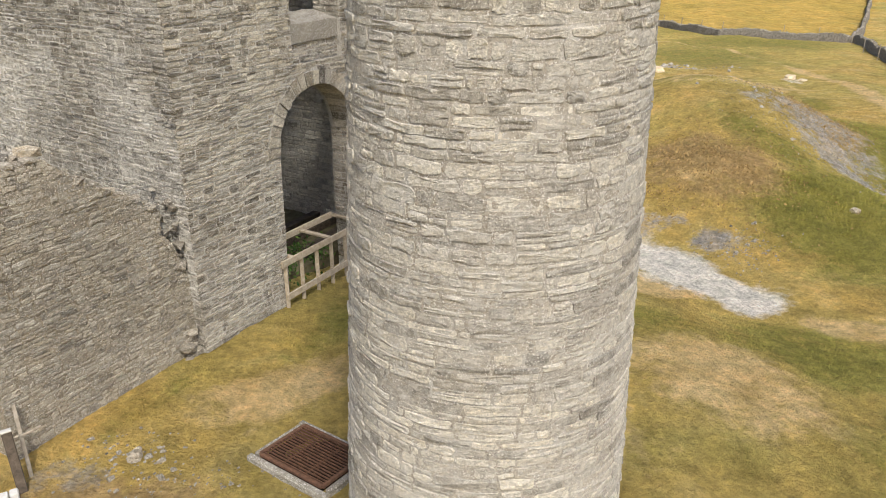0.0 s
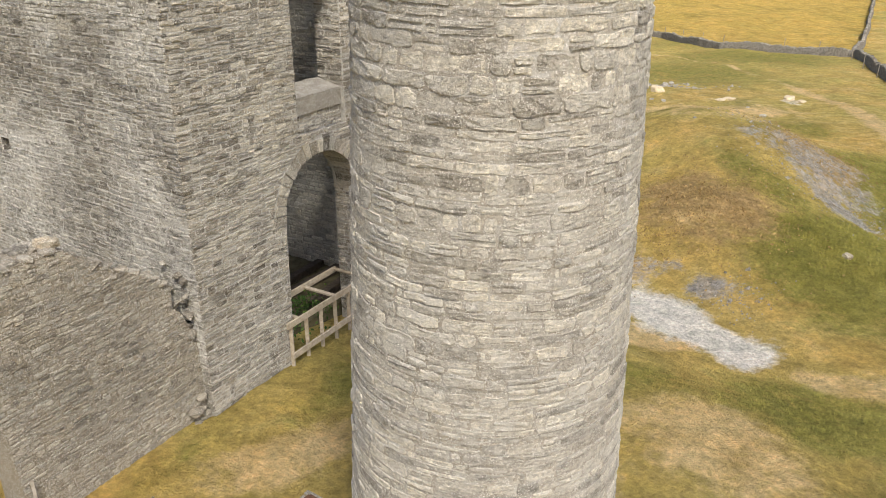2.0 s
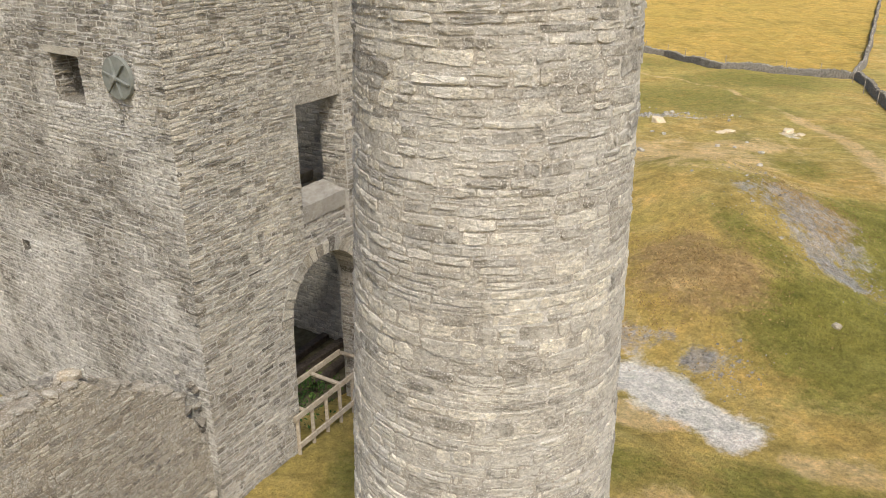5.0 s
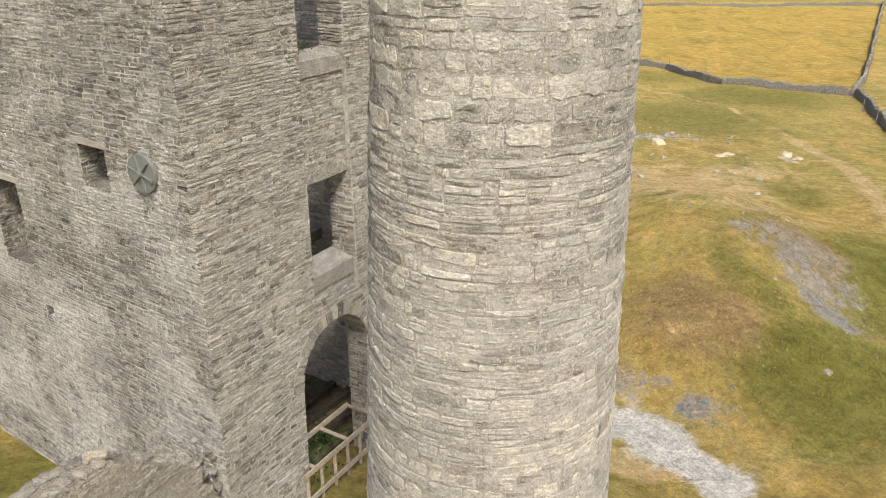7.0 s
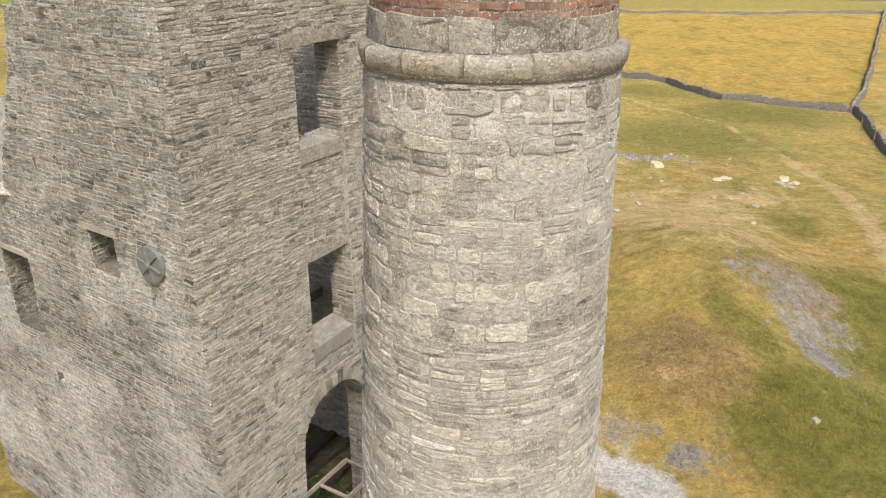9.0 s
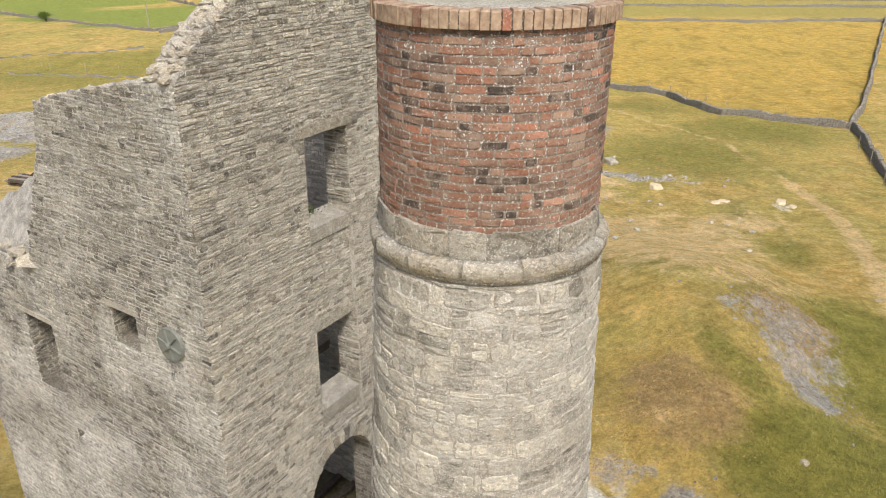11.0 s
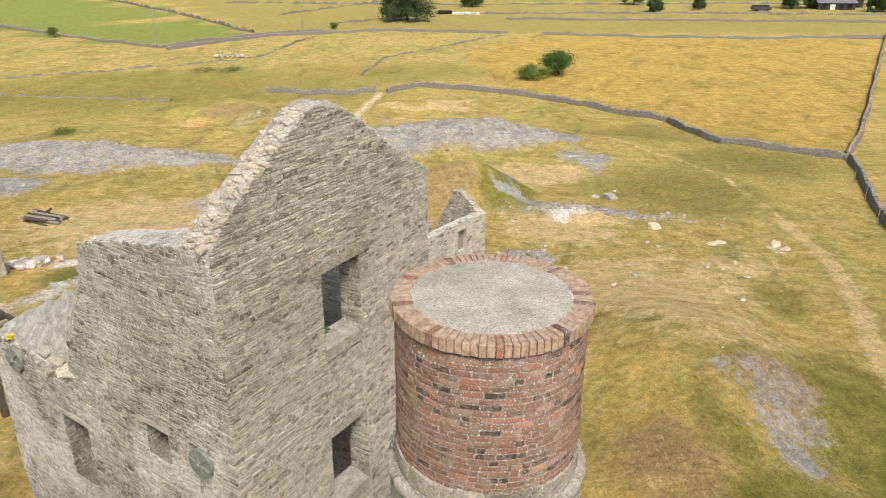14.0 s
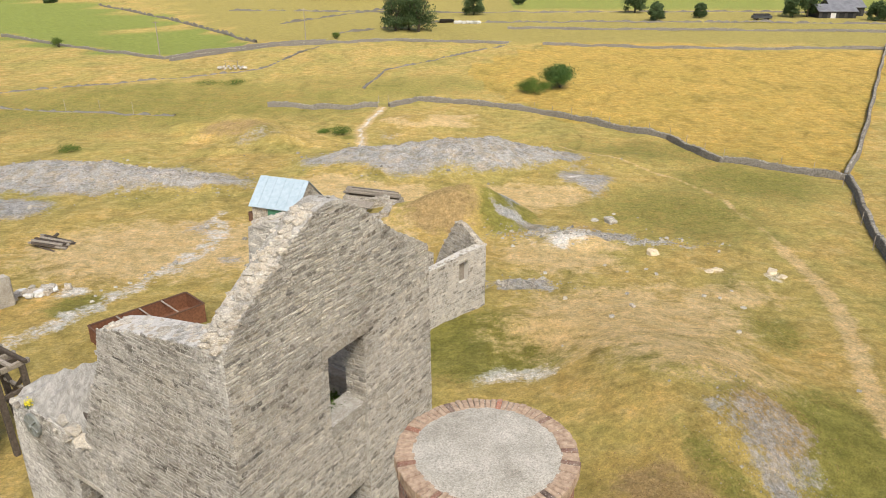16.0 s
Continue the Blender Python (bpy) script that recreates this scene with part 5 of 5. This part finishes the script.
for a in (0, 1.3, 2.6):
    part("lower_tie", beam_bm(T2(a, -.1, 1.72), T2(a, 2.5, 1.72), .16, .16, .02), TIMBER_GREY, tres)
for a in (0, 2.6):
    part("brace", beam_bm(T2(a, 0, .2), T2(a, 2.4, 2.6), .16, .18, .02), TIMBER_DARK, tres)
    part("brace", beam_bm(T2(a, 2.4, .2), T2(a, 0, 2.6), .16, .18, .02), TIMBER_DARK, tres)

# loose timbers, rubble and a stone corner in the yard
pile = thing("timber_debris", (-35.2, 59.5, -3), "heap of broken timbers on dry ground", "timber")
for i in range(18):
    layer = i // 7
    x, y = -35.8 + rng.uniform(-.35, .35), 59.2 + .34 * (i % 7) + rng.uniform(-.08, .08)
    z = float(height(x, y)) + .1 + .17 * layer
    a = rng.normal(-.3, .09)
    l = rng.uniform(1.2, 2.1)
    part("timber", beam_bm((x - l * math.cos(a), y - l * math.sin(a), z), (x + l * math.cos(a), y + l * math.sin(a), z + rng.uniform(-.05, .08)), .24, .15, .02), TIMBER_GREY if i % 2 else TIMBER_DARK, pile)
part("stump", tube_bm((-36.6, 60.6, -3.0), (-35.6, 60.9, -2.2), .2, .12, 8), BARK, pile)
for i in range(24):
    x, y = -31.6 + rng.normal(0, 1.0), 49.4 + rng.normal(0, .8)
    rock(x, y, rng.uniform(.3, .9), "white limestone block in a rubble heap", "white rubble heap", WHITE if i % 3 == 0 else ROCK, .5)
cb = thing("stone_stub", (-32.2, 47.2, -2.3), "stub of a grey rubble wall", "wall")
part("stub", box_bm((1.6, .9, 2.6), pose(-32.6, 46.9, -1.3, 0, 0, 55), .12, 2), WALL_ONE, cb)
for i in range(10):
    rock(-27.2 + .45 * i + rng.normal(0, .3), 48 + .95 * i + rng.normal(0, .3), rng.uniform(.2, .45), "small stone edging a track", "stones along the track", WALL_ONE)

# ---- dry-stone field walls ----


def field_wall(pts, label, high=1.0, step=.45, caps=True):
    """A dry-stone wall along a line: a battered rough body and upright coping stones, with gaps as the ground rolls."""
    P0 = [Vector(p) for p in pts]
    V, F, CV = [], [], []
    prof = [(-.33, 0), (-.29, .35), (-.19, .9), (.19, .9), (.29, .35), (.33, 0)]
    run = []
    for a, b in zip(P0, P0[1:]):
        m = max(1, int((b - a).length / step))
        run += [a.lerp(b, i / m) for i in range(m)]
    run.append(P0[-1])
    for i, q in enumerate(run):
        d = (run[min(i + 1, len(run) - 1)] - run[max(i - 1, 0)]).normalized()
        nrm = Vector((-d.y, d.x))
        q = q + nrm * .1 * math.sin(i * .13)
        z = float(height(q.x, q.y)) - .1
        k = high * (1 + .12 * math.sin(i * .37) + (rng.uniform(-.08, .08) if caps else rng.uniform(-.75, .35)))
        for s, t in prof:
            r_ = q + nrm * (s + rng.uniform(-.05, .05))
            V.append((r_.x, r_.y, z + t * k + rng.uniform(-.05, .05)))
        if i:
            o = (i - 1) * 6
            F += [(o + j, o + j + 1, o + j + 7, o + j + 6) for j in range(5)]
        if caps:
            for e in range(2):
                cpos = q + d * (step * (e * .5 + rng.uniform(-.05, .05)))
                CV.append((cpos.x, cpos.y, z + .88 * k, d.x, d.y, rng.uniform(.05, .15)))
    ob = thing("field_wall", (*P0[0], float(height(*P0[0]))), label, "wall", "field walls")
    link("wall_body", V, F, DRYBODY, ob)
    if caps and CV:
        cs = []
        for x, y, z, dx, dy, h in CV:
            w = .1
            c = []
            for zz, sh in ((z - .05, 1), (z + h, .7)):
                for e, f in ((-w, -.2), (w, -.2), (w, .2), (-w, .2)):
                    c.append((x + dx * e * sh - dy * f * sh + rng.uniform(-.03, .03), y + dy * e * sh + dx * f * sh, zz))
            cs.append(c)
        Vc, Fc = join(np.array(cs), [(4, 5, 6, 7), (0, 1, 5, 4), (1, 2, 6, 5), (2, 3, 7, 6), (3, 0, 4, 7)])
        stuff(link("coping_stones", Vc, Fc, DRYSTONE, ob), "rough upright coping stones")
    return ob


MAIN = [(-33.7, 129.5), (-24, 129.2), (-14.6, 130.3)], [(-12.6, 130.6), (-7.8, 135.1), (3.3, 130.7), (11.8, 126.4), (20.3, 119.1), (30.2, 108.2), (32.2, 98), (33.5, 94.2), (39.4, 90.4), (45.6, 86.2)]
for w in MAIN:
    field_wall(w, "grey dry-stone wall round the old mine ground")
field_wall([(45.9, 86.8), (52, 97), (60.5, 112), (80, 148), (114.7, 212)], "grey dry-stone wall between two dry fields")
field_wall([(45.6, 85.6), (43.4, 79), (40.3, 70.3), (36.5, 59.5), (33.5, 50)], "grey dry-stone wall round the old mine ground")
field_wall([(21.6, 209), (56, 203), (110, 204), (190, 214)], "far dry-stone wall across the fields", .8, .9)
field_wall([(14, 245), (70, 243), (129, 241), (230, 246)], "far dry-stone wall across the fields", .8, .9)
field_wall([(-134, 222), (-102, 200), (-71.5, 182), (-52, 208), (-38, 214)], "dry-stone wall beside a green field", .85, .8)
field_wall([(-69, 179), (-49, 205), (-36, 210), (-19, 216.5), (12.6, 211)], "dry-stone wall beside a farm lane", .85, .8)
field_wall([(-87.6, 140.5), (-76, 146.5), (-62.7, 155), (-45, 168), (-38.5, 205)], "low tumbled dry-stone wall across a field", .4, .7, False)
field_wall([(-84, 126.5), (-70, 126), (-60.7, 124.3), (-47.1, 121.1)], "low tumbled dry-stone wall across a field", .42, .7, False)
field_wall([(-19, 145), (-17, 168), (12, 209)], "low tumbled dry-stone wall across a field", .36, .8, False)
field_wall([(-57, 212), (-101, 267), (-150, 321)], "far dry-stone wall beside a green field", 1.0, 1.2, False)
field_wall([(-38, 230), (-10, 262), (60, 266), (180, 262)], "far dry-stone wall across the fields", .7, 1.3, False)
field_wall([(-90, 300), (0, 296), (90, 302), (260, 300)], "far dry-stone wall across the fields", .7, 1.6, False)
field_wall([(-60, 255), (-20, 330)], "far dry-stone wall across the fields", .7, 1.6, False)


def fence_post(x, y, h=1.5):
    z = float(height(x, y))
    p = thing("fence_post", (x, y, z), "thin grey timber fence post by the wall", "post", "fence posts along the wall")
    part("stake", tube_bm((x, y, z - .2), (x + rng.uniform(-.06, .06), y, z + h), .05, .04, 6), TIMBER_GREY, p)


for (a, b) in zip(MAIN[1][3:], MAIN[1][4:]):
    n = max(1, int(math.hypot(b[0] - a[0], b[1] - a[1]) / 3.6))
    for i in range(n):
        fence_post(a[0] + (b[0] - a[0]) * i / n + .6, a[1] + (b[1] - a[1]) * i / n + .9, 1.55)
for x, y in ((-14.4, 130.4), (-12.8, 130.8), (-61.5, 125.5), (-68.3, 127), (-55, 123.6)):
    fence_post(x, y, 2.0)
for i in range(4):
    fence_post(43.6 - 2.4 * i, 82.5 - 7.0 * i, 1.4)

# ---- shrubs and trees ----


def shrub(x, y, r, h, label, n=1500, mat=BUSH_LEAF):
    z = float(height(x, y))
    o = thing("shrub", (x, y, z), label, "bush")
    for i in range(4):
        a = rng.uniform(0, 6.3)
        part("stem", tube_bm((x, y, z - .1), (x + r * .5 * math.cos(a), y + r * .5 * math.sin(a), z + h * .6), .09 * h / 3, .03, 6), BARK, o)
    V = []
    for i in range(9):
        a, q = rng.uniform(0, 6.3), r * math.sqrt(rng.uniform(0, .6))
        V.append(leaves(n // 4, (r * .26, r * .26, h * .13), .04 + .032 * h, (x + q * math.cos(a), y + q * math.sin(a), z + h * rng.uniform(.35, .8)), 0))
    leafy("crown", np.concatenate(V), mat, o)


shrub(14.0, 144.5, 2.8, 2.6, "bright green hawthorn bush in a dry field", 2200)
shrub(19.3, 148.5, 3.4, 4.4, "rounded green hawthorn tree in a dry field", 3000, WEED)
for x, y, r, h in ((-17.7, 109, 1.6, 1.2), (-50, 150, 4, .8), (-45, 150.5, 3, .7), (-106, 200, 1.8, 2.6), (-53, 98, 1.6, .8), (-36, 219, 1.5, 1.8), (-20.5, 110, 1, .6)):
    shrub(x, y, r, h, "low dull green bush in the grass", 700, BUSH_LEAF)


def tree(x, y, r, h, label="broad dark green tree standing in the fields", n=5200, skirt=.03):
    z = float(height(x, y))
    o = thing("tree", (x, y, z), label, "tree", "field trees")
    part("trunk", tube_bm((x, y, z - .4), (x + .2, y, z + h * .55), h * .035, h * .012, 9), BARK, o)
    for i in range(6):
        a = math.tau * i / 6 + rng.uniform(-.4, .4)
        part("limb", tube_bm((x, y, z + h * rng.uniform(.18, .35)), (x + r * .6 * math.cos(a), y + r * .6 * math.sin(a), z + h * rng.uniform(.5, .75)), h * .014, h * .004, 6), BARK, o)
    V = []
    for i in range(34):
        t = rng.uniform(skirt + .1, .92)
        rr = r * math.sin(math.pi * min(1, (t - skirt) / (1 - skirt) * .8 + .17)) * math.sqrt(rng.uniform(.1, 1)) * .85
        a = rng.uniform(0, 6.3)
        V.append(leaves(n // 34, (r * .15, r * .15, h * .055), .3, (x + rr * math.cos(a), y + rr * math.sin(a), z + h * t), 0))
    leafy("crown", np.concatenate(V), LEAF, o)


for x, y, r, h in ((-20.5, 237, 5.2, 12), (-13.5, 237, 6, 14.5), (-16.7, 241, 6, 14), (3.8, 288, 4.4, 9.5), (23, 330, 2.6, 4), (64, 295, 4.6, 10), (66.3, 271, 2.9, 6.2), (83.5, 279, 2.6, 5), (118, 284, 4.0, 8), (123.5, 285, 5, 10.5), (142, 273, 3.2, 6.5), (146.5, 272, 3.4, 6.6), (-175, 330, 3, 6)):
    tree(x, y, r, h)
for i in range(14):
    tree(-66 + 3.6 * i + rng.uniform(-1, 1), 352 + rng.uniform(-4, 4), 3.8, rng.uniform(8, 12), "dark tree of a small wood beyond the fields", 1500, .02)

# ---- farm ----
barn = thing("farm_barn", (133, 286, -5.8), "long low farm barn with a grey sheet roof", "barn")
for x0, x1, y0, y1, e, rdg in ((126, 139, 281, 291, 2.4, 4.4), (134, 146, 290, 300, 3.0, 5.4)):
    bm = bmesh.new()
    z = -5.9
    v = [bm.verts.new(q) for q in ((x0, y0, z), (x1, y0, z), (x1, y1, z), (x0, y1, z), (x0, y0, z + e), (x1, y0, z + e), (x1, y1, z + e), (x0, y1, z + e), (x0, (y0 + y1) / 2, z + rdg - .1), (x1, (y0 + y1) / 2, z + rdg - .1))]
    for f in ((0, 1, 5, 4), (1, 2, 6, 9, 5), (2, 3, 7, 6), (3, 0, 4, 8, 7)):
        bm.faces.new([v[i] for i in f])
    part("walling", bm, DARK_WALL, barn, "dark boarded walls")
    for s in (0, 1):
        ya, yb = (y0 - .5, (y0 + y1) / 2) if s == 0 else (y1 + .5, (y0 + y1) / 2)
        bm = bmesh.new()
        q = [bm.verts.new(p) for p in ((x0 - .5, ya, z + e - .1), (x1 + .5, ya, z + e - .1), (x1 + .5, yb, z + rdg), (x0 - .5, yb, z + rdg), (x0 - .5, ya, z + e + .1), (x1 + .5, ya, z + e + .1), (x1 + .5, yb, z + rdg + .2), (x0 - .5, yb, z + rdg + .2))]
        for f in ((3, 2, 1, 0), (4, 5, 6, 7), (0, 1, 5, 4), (1, 2, 6, 5), (2, 3, 7, 6), (3, 0, 4, 7)):
            bm.faces.new([q[i] for i in f])
        part("roof", bm, ROOF_GREY, barn, "grey corrugated sheet roof")
    for i in range(4):
        part("door", box_bm((1.8, .1, 1.9), pose(x0 + 2 + (x1 - x0 - 4) * i / 3, y0 - .06, z + 1), .02), WHITE if i == 1 else GLASS_DARK, barn)
trailer = thing("parked_trailer", (103.4, 273.6, -5.8), "dark loaded farm trailer parked by the far wall", "trailer")
part("bed", box_bm((6.5, 2.3, 1.0), pose(103.4, 274, -4.7), .1), CAR_PAINT, trailer)
part("load", box_bm((5.6, 2.0, .6), pose(103.2, 274, -3.95), .2, 2), DARK_WALL, trailer)
for x in (101.6, 105.2):
    for y in (272.8, 275.2):
        part("wheel", tube_bm((x, y - .12, -5.35), (x, y + .12, -5.35), .45, .45, 14), PITCH, trailer)
sheet = thing("white_bale_row", (1.1, 259, -5.8), "low row of white wrapped bales in a far field", "bales")
for i in range(7):
    part("bale", rock_bm((-2.2 + 1.25 * i, 259 + .2 * (i % 2), -5.3), (1.5, 1.3, 1.1), i + 2, .2 * i, 2), WHITE, sheet)
spoil = thing("dark_heap", (-6.5, 262, -5.8), "low dark heap beside the white bales", "heap")
part("heap", rock_bm((-5.5, 262, -5.6), (5, 3, 2.2), 4, 0, 3), PITCH, spoil)
for x, y, h in ((-74, 186, 8.5), (-44.5, 218.4, 8.5)):
    z = float(height(x, y))
    pole = thing("utility_pole", (x, y, z), "thin grey wooden utility pole in a field", "pole", "utility poles")
    part("pole", tube_bm((x, y, z - .3), (x, y, z + h), .15, .1, 8), TIMBER_GREY, pole)
    part("cross_arm", beam_bm((x - .8, y, z + h - .4), (x + .8, y, z + h - .4), .1, .12, .01), TIMBER_GREY, pole)
pen = thing("sheep_trough", (-51.3, 169, -5.8), "low ring of pale stones with a rail frame", "trough")
for i in range(16):
    a = math.tau * i / 16
    part("stone", rock_bm((-51.3 + 3.0 * math.cos(a), 169 + 1.4 * math.sin(a), -5.5), (.9, .7, .6), i, a, 1), ROCK, pen)
for x in (-52.8, -50.0):
    part("rail_post", tube_bm((x, 169, -5.8), (x, 169, -4.0), .06, .06, 6), TIMBER_GREY, pen)
part("rail", beam_bm((-52.8, 169, -4.1), (-50, 169, -4.1), .08, .1), TIMBER_GREY, pen)

# ---- bracken, grass, pebbles ----


def bracken(n, spots, size, seed):
    r = np.random.default_rng(seed)
    V = []
    for cx, cy, rx, ry, f in spots:
        k = int(n * f)
        x, y = r.normal(cx, rx * .55, k), r.normal(cy, ry * .55, k)
        keep = waves(x, y, 1.3, 71) > -.25
        x, y = x[keep], y[keep]
        at = np.stack([x, y, height(x, y) + r.uniform(.0, .12, len(x))], -1)
        V.append(leaves(len(x), (.05, .05, .03), size, at, .5, r))
    stuff(leafy("bracken_litter", np.concatenate(V), BRACKEN), "low dead brown bracken and heather on the slope", "bracken")


bracken(5500, [(9.0, 24.8, 3.0, 3.4, .62), (16.4, 32.2, 2.6, 3.8, .3), (6.6, 22.6, 1.6, 1.4, .08)], .045, 81)



def tufts(n, x0, x1, y0, y1, hmin, hmax, width, keep, seed):
    r = np.random.default_rng(seed)
    x, y = r.uniform(x0, x1, n), r.uniform(y0, y1, n)
    m = cover(x, y)
    thin = np.clip(1 - 1.2 * np.maximum(np.maximum(m["gravel"], m["pale"]), m["bare"] * .75), 0, 1) * (0.5 + 0.5 * waves(x, y, 1.1, 21))
    thin = np.maximum(thin, m["green"] * .8 * (1 - np.clip(m["gravel"] * 2, 0, 1)))
    u = (x - C0[0]) * UX + (y - C0[1]) * UY
    v = -(x - C0[0]) * UY + (y - C0[1]) * UX
    clear = (np.hypot(x - .51, y - 7.5) > 1.75) & ~((u > -.3) & (u < 7.9) & (v > -.02) & (v < 7.5)) & ~((u > -.3) & (u < .9) & (v > -.1) & (v < 10.3)) & ~((u > -4.5) & (u < -.3) & (v > .2) & (v < .95))
    clear &= ~((np.abs(x + 2.1) < 1.0) & (np.abs(y - 9.7) < .95))
    ok = clear & (r.random(n) < thin * keep)
    x, y, g, bnw = x[ok], y[ok], m["green"][ok], m["brown"][ok]
    k = len(x)
    h = r.uniform(hmin, hmax, k) * (0.6 + 0.9 * np.clip(g, 0, 1) + .3 * bnw)
    z = height(x, y) - .02
    V = np.empty((k, 3, 3, 3))
    for b in range(3):
        a, lean = r.uniform(0, math.tau, k), r.uniform(.25, 1.3, k)
        ox, oy = r.normal(0, width * 1.2, k), r.normal(0, width * 1.2, k)
        ca, sa = np.cos(a), np.sin(a)
        for c, s in ((0, -1), (1, 1)):
            V[:, b, c] = np.stack([x + ox - sa * width * s * .5, y + oy + ca * width * s * .5, z], -1)
        V[:, b, 2] = np.stack([x + ox + ca * lean * h, y + oy + sa * lean * h, z + h], -1)
    V = V.reshape(-1, 3)
    ob = link("grass_tufts", V, np.arange(len(V)).reshape(-1, 3), BLADES)
    cover_attributes(ob.data, V[:, 0], V[:, 1])
    stuff(ob, "dry yellow and green grass blades growing from the ground", "grass")


tufts(130000, -10, 14, 5.5, 24, .03, .09, .011, 1.0, 31)
tufts(120000, 2, 32, 20, 46, .035, .1, .018, .9, 32)


def pebbles(n, spots, smin, smax, seed, mat, label):
    r = np.random.default_rng(seed)
    x = np.concatenate([r.normal(cx, rx * .6, int(n * f)) for cx, cy, rx, ry, f in spots])
    y = np.concatenate([r.normal(cy, ry * .6, int(n * f)) for cx, cy, rx, ry, f in spots])
    k = len(x)
    s = r.uniform(smin, smax, k) * (1 + 1.5 * (r.random(k) < .06))
    z = height(x, y)
    base = np.array([(1, 0, 0), (0, 1, 0), (-1, 0, 0), (0, -1, 0), (.5, .5, .75), (-.5, -.4, .8)], float)
    V = base[None] * r.uniform(.6, 1.3, (k, 6, 3)) * s[:, None, None] + np.stack([x, y, z], -1)[:, None]
    Vj, Fj = join(V, [(0, 1, 4), (1, 2, 5), (1, 5, 4), (2, 3, 5), (3, 0, 4), (3, 4, 5)])
    stuff(link("loose_stones", Vj, Fj, mat), label, "stones")


pebbles(2200, [(14.8, 30, 2.2, 4.2, .5), (15.6, 26.8, 1.6, 1.4, .2), (8.4, 19.7, 1.1, 1.0, .1)], .015, .045, 41, ROCK_ALL, "loose grey limestone chips on bare ground")
pebbles(250, [(-5, 9.7, 1.0, .6, .6), (-3.5, 9.2, 1.2, .4, .4)], .01, .035, 42, ROCK_ALL, "loose grey limestone chips on bare ground")
pebbles(5000, [(-2.5, 93, 13, 6, .3), (8, 95, 7, 4, .1), (-45, 83, 13, 6, .25), (-31, 82, 7, 3.5, .1), (9, 64.8, 5, 1.6, .1), (16, 62.5, 5, 1.0, .05), (5, 52.3, 2.6, 1.2, .05), (-51, 67, 6, 3, .05)], .05, .12, 43, ROCK_ALL, "loose grey spoil stones on the heaps")
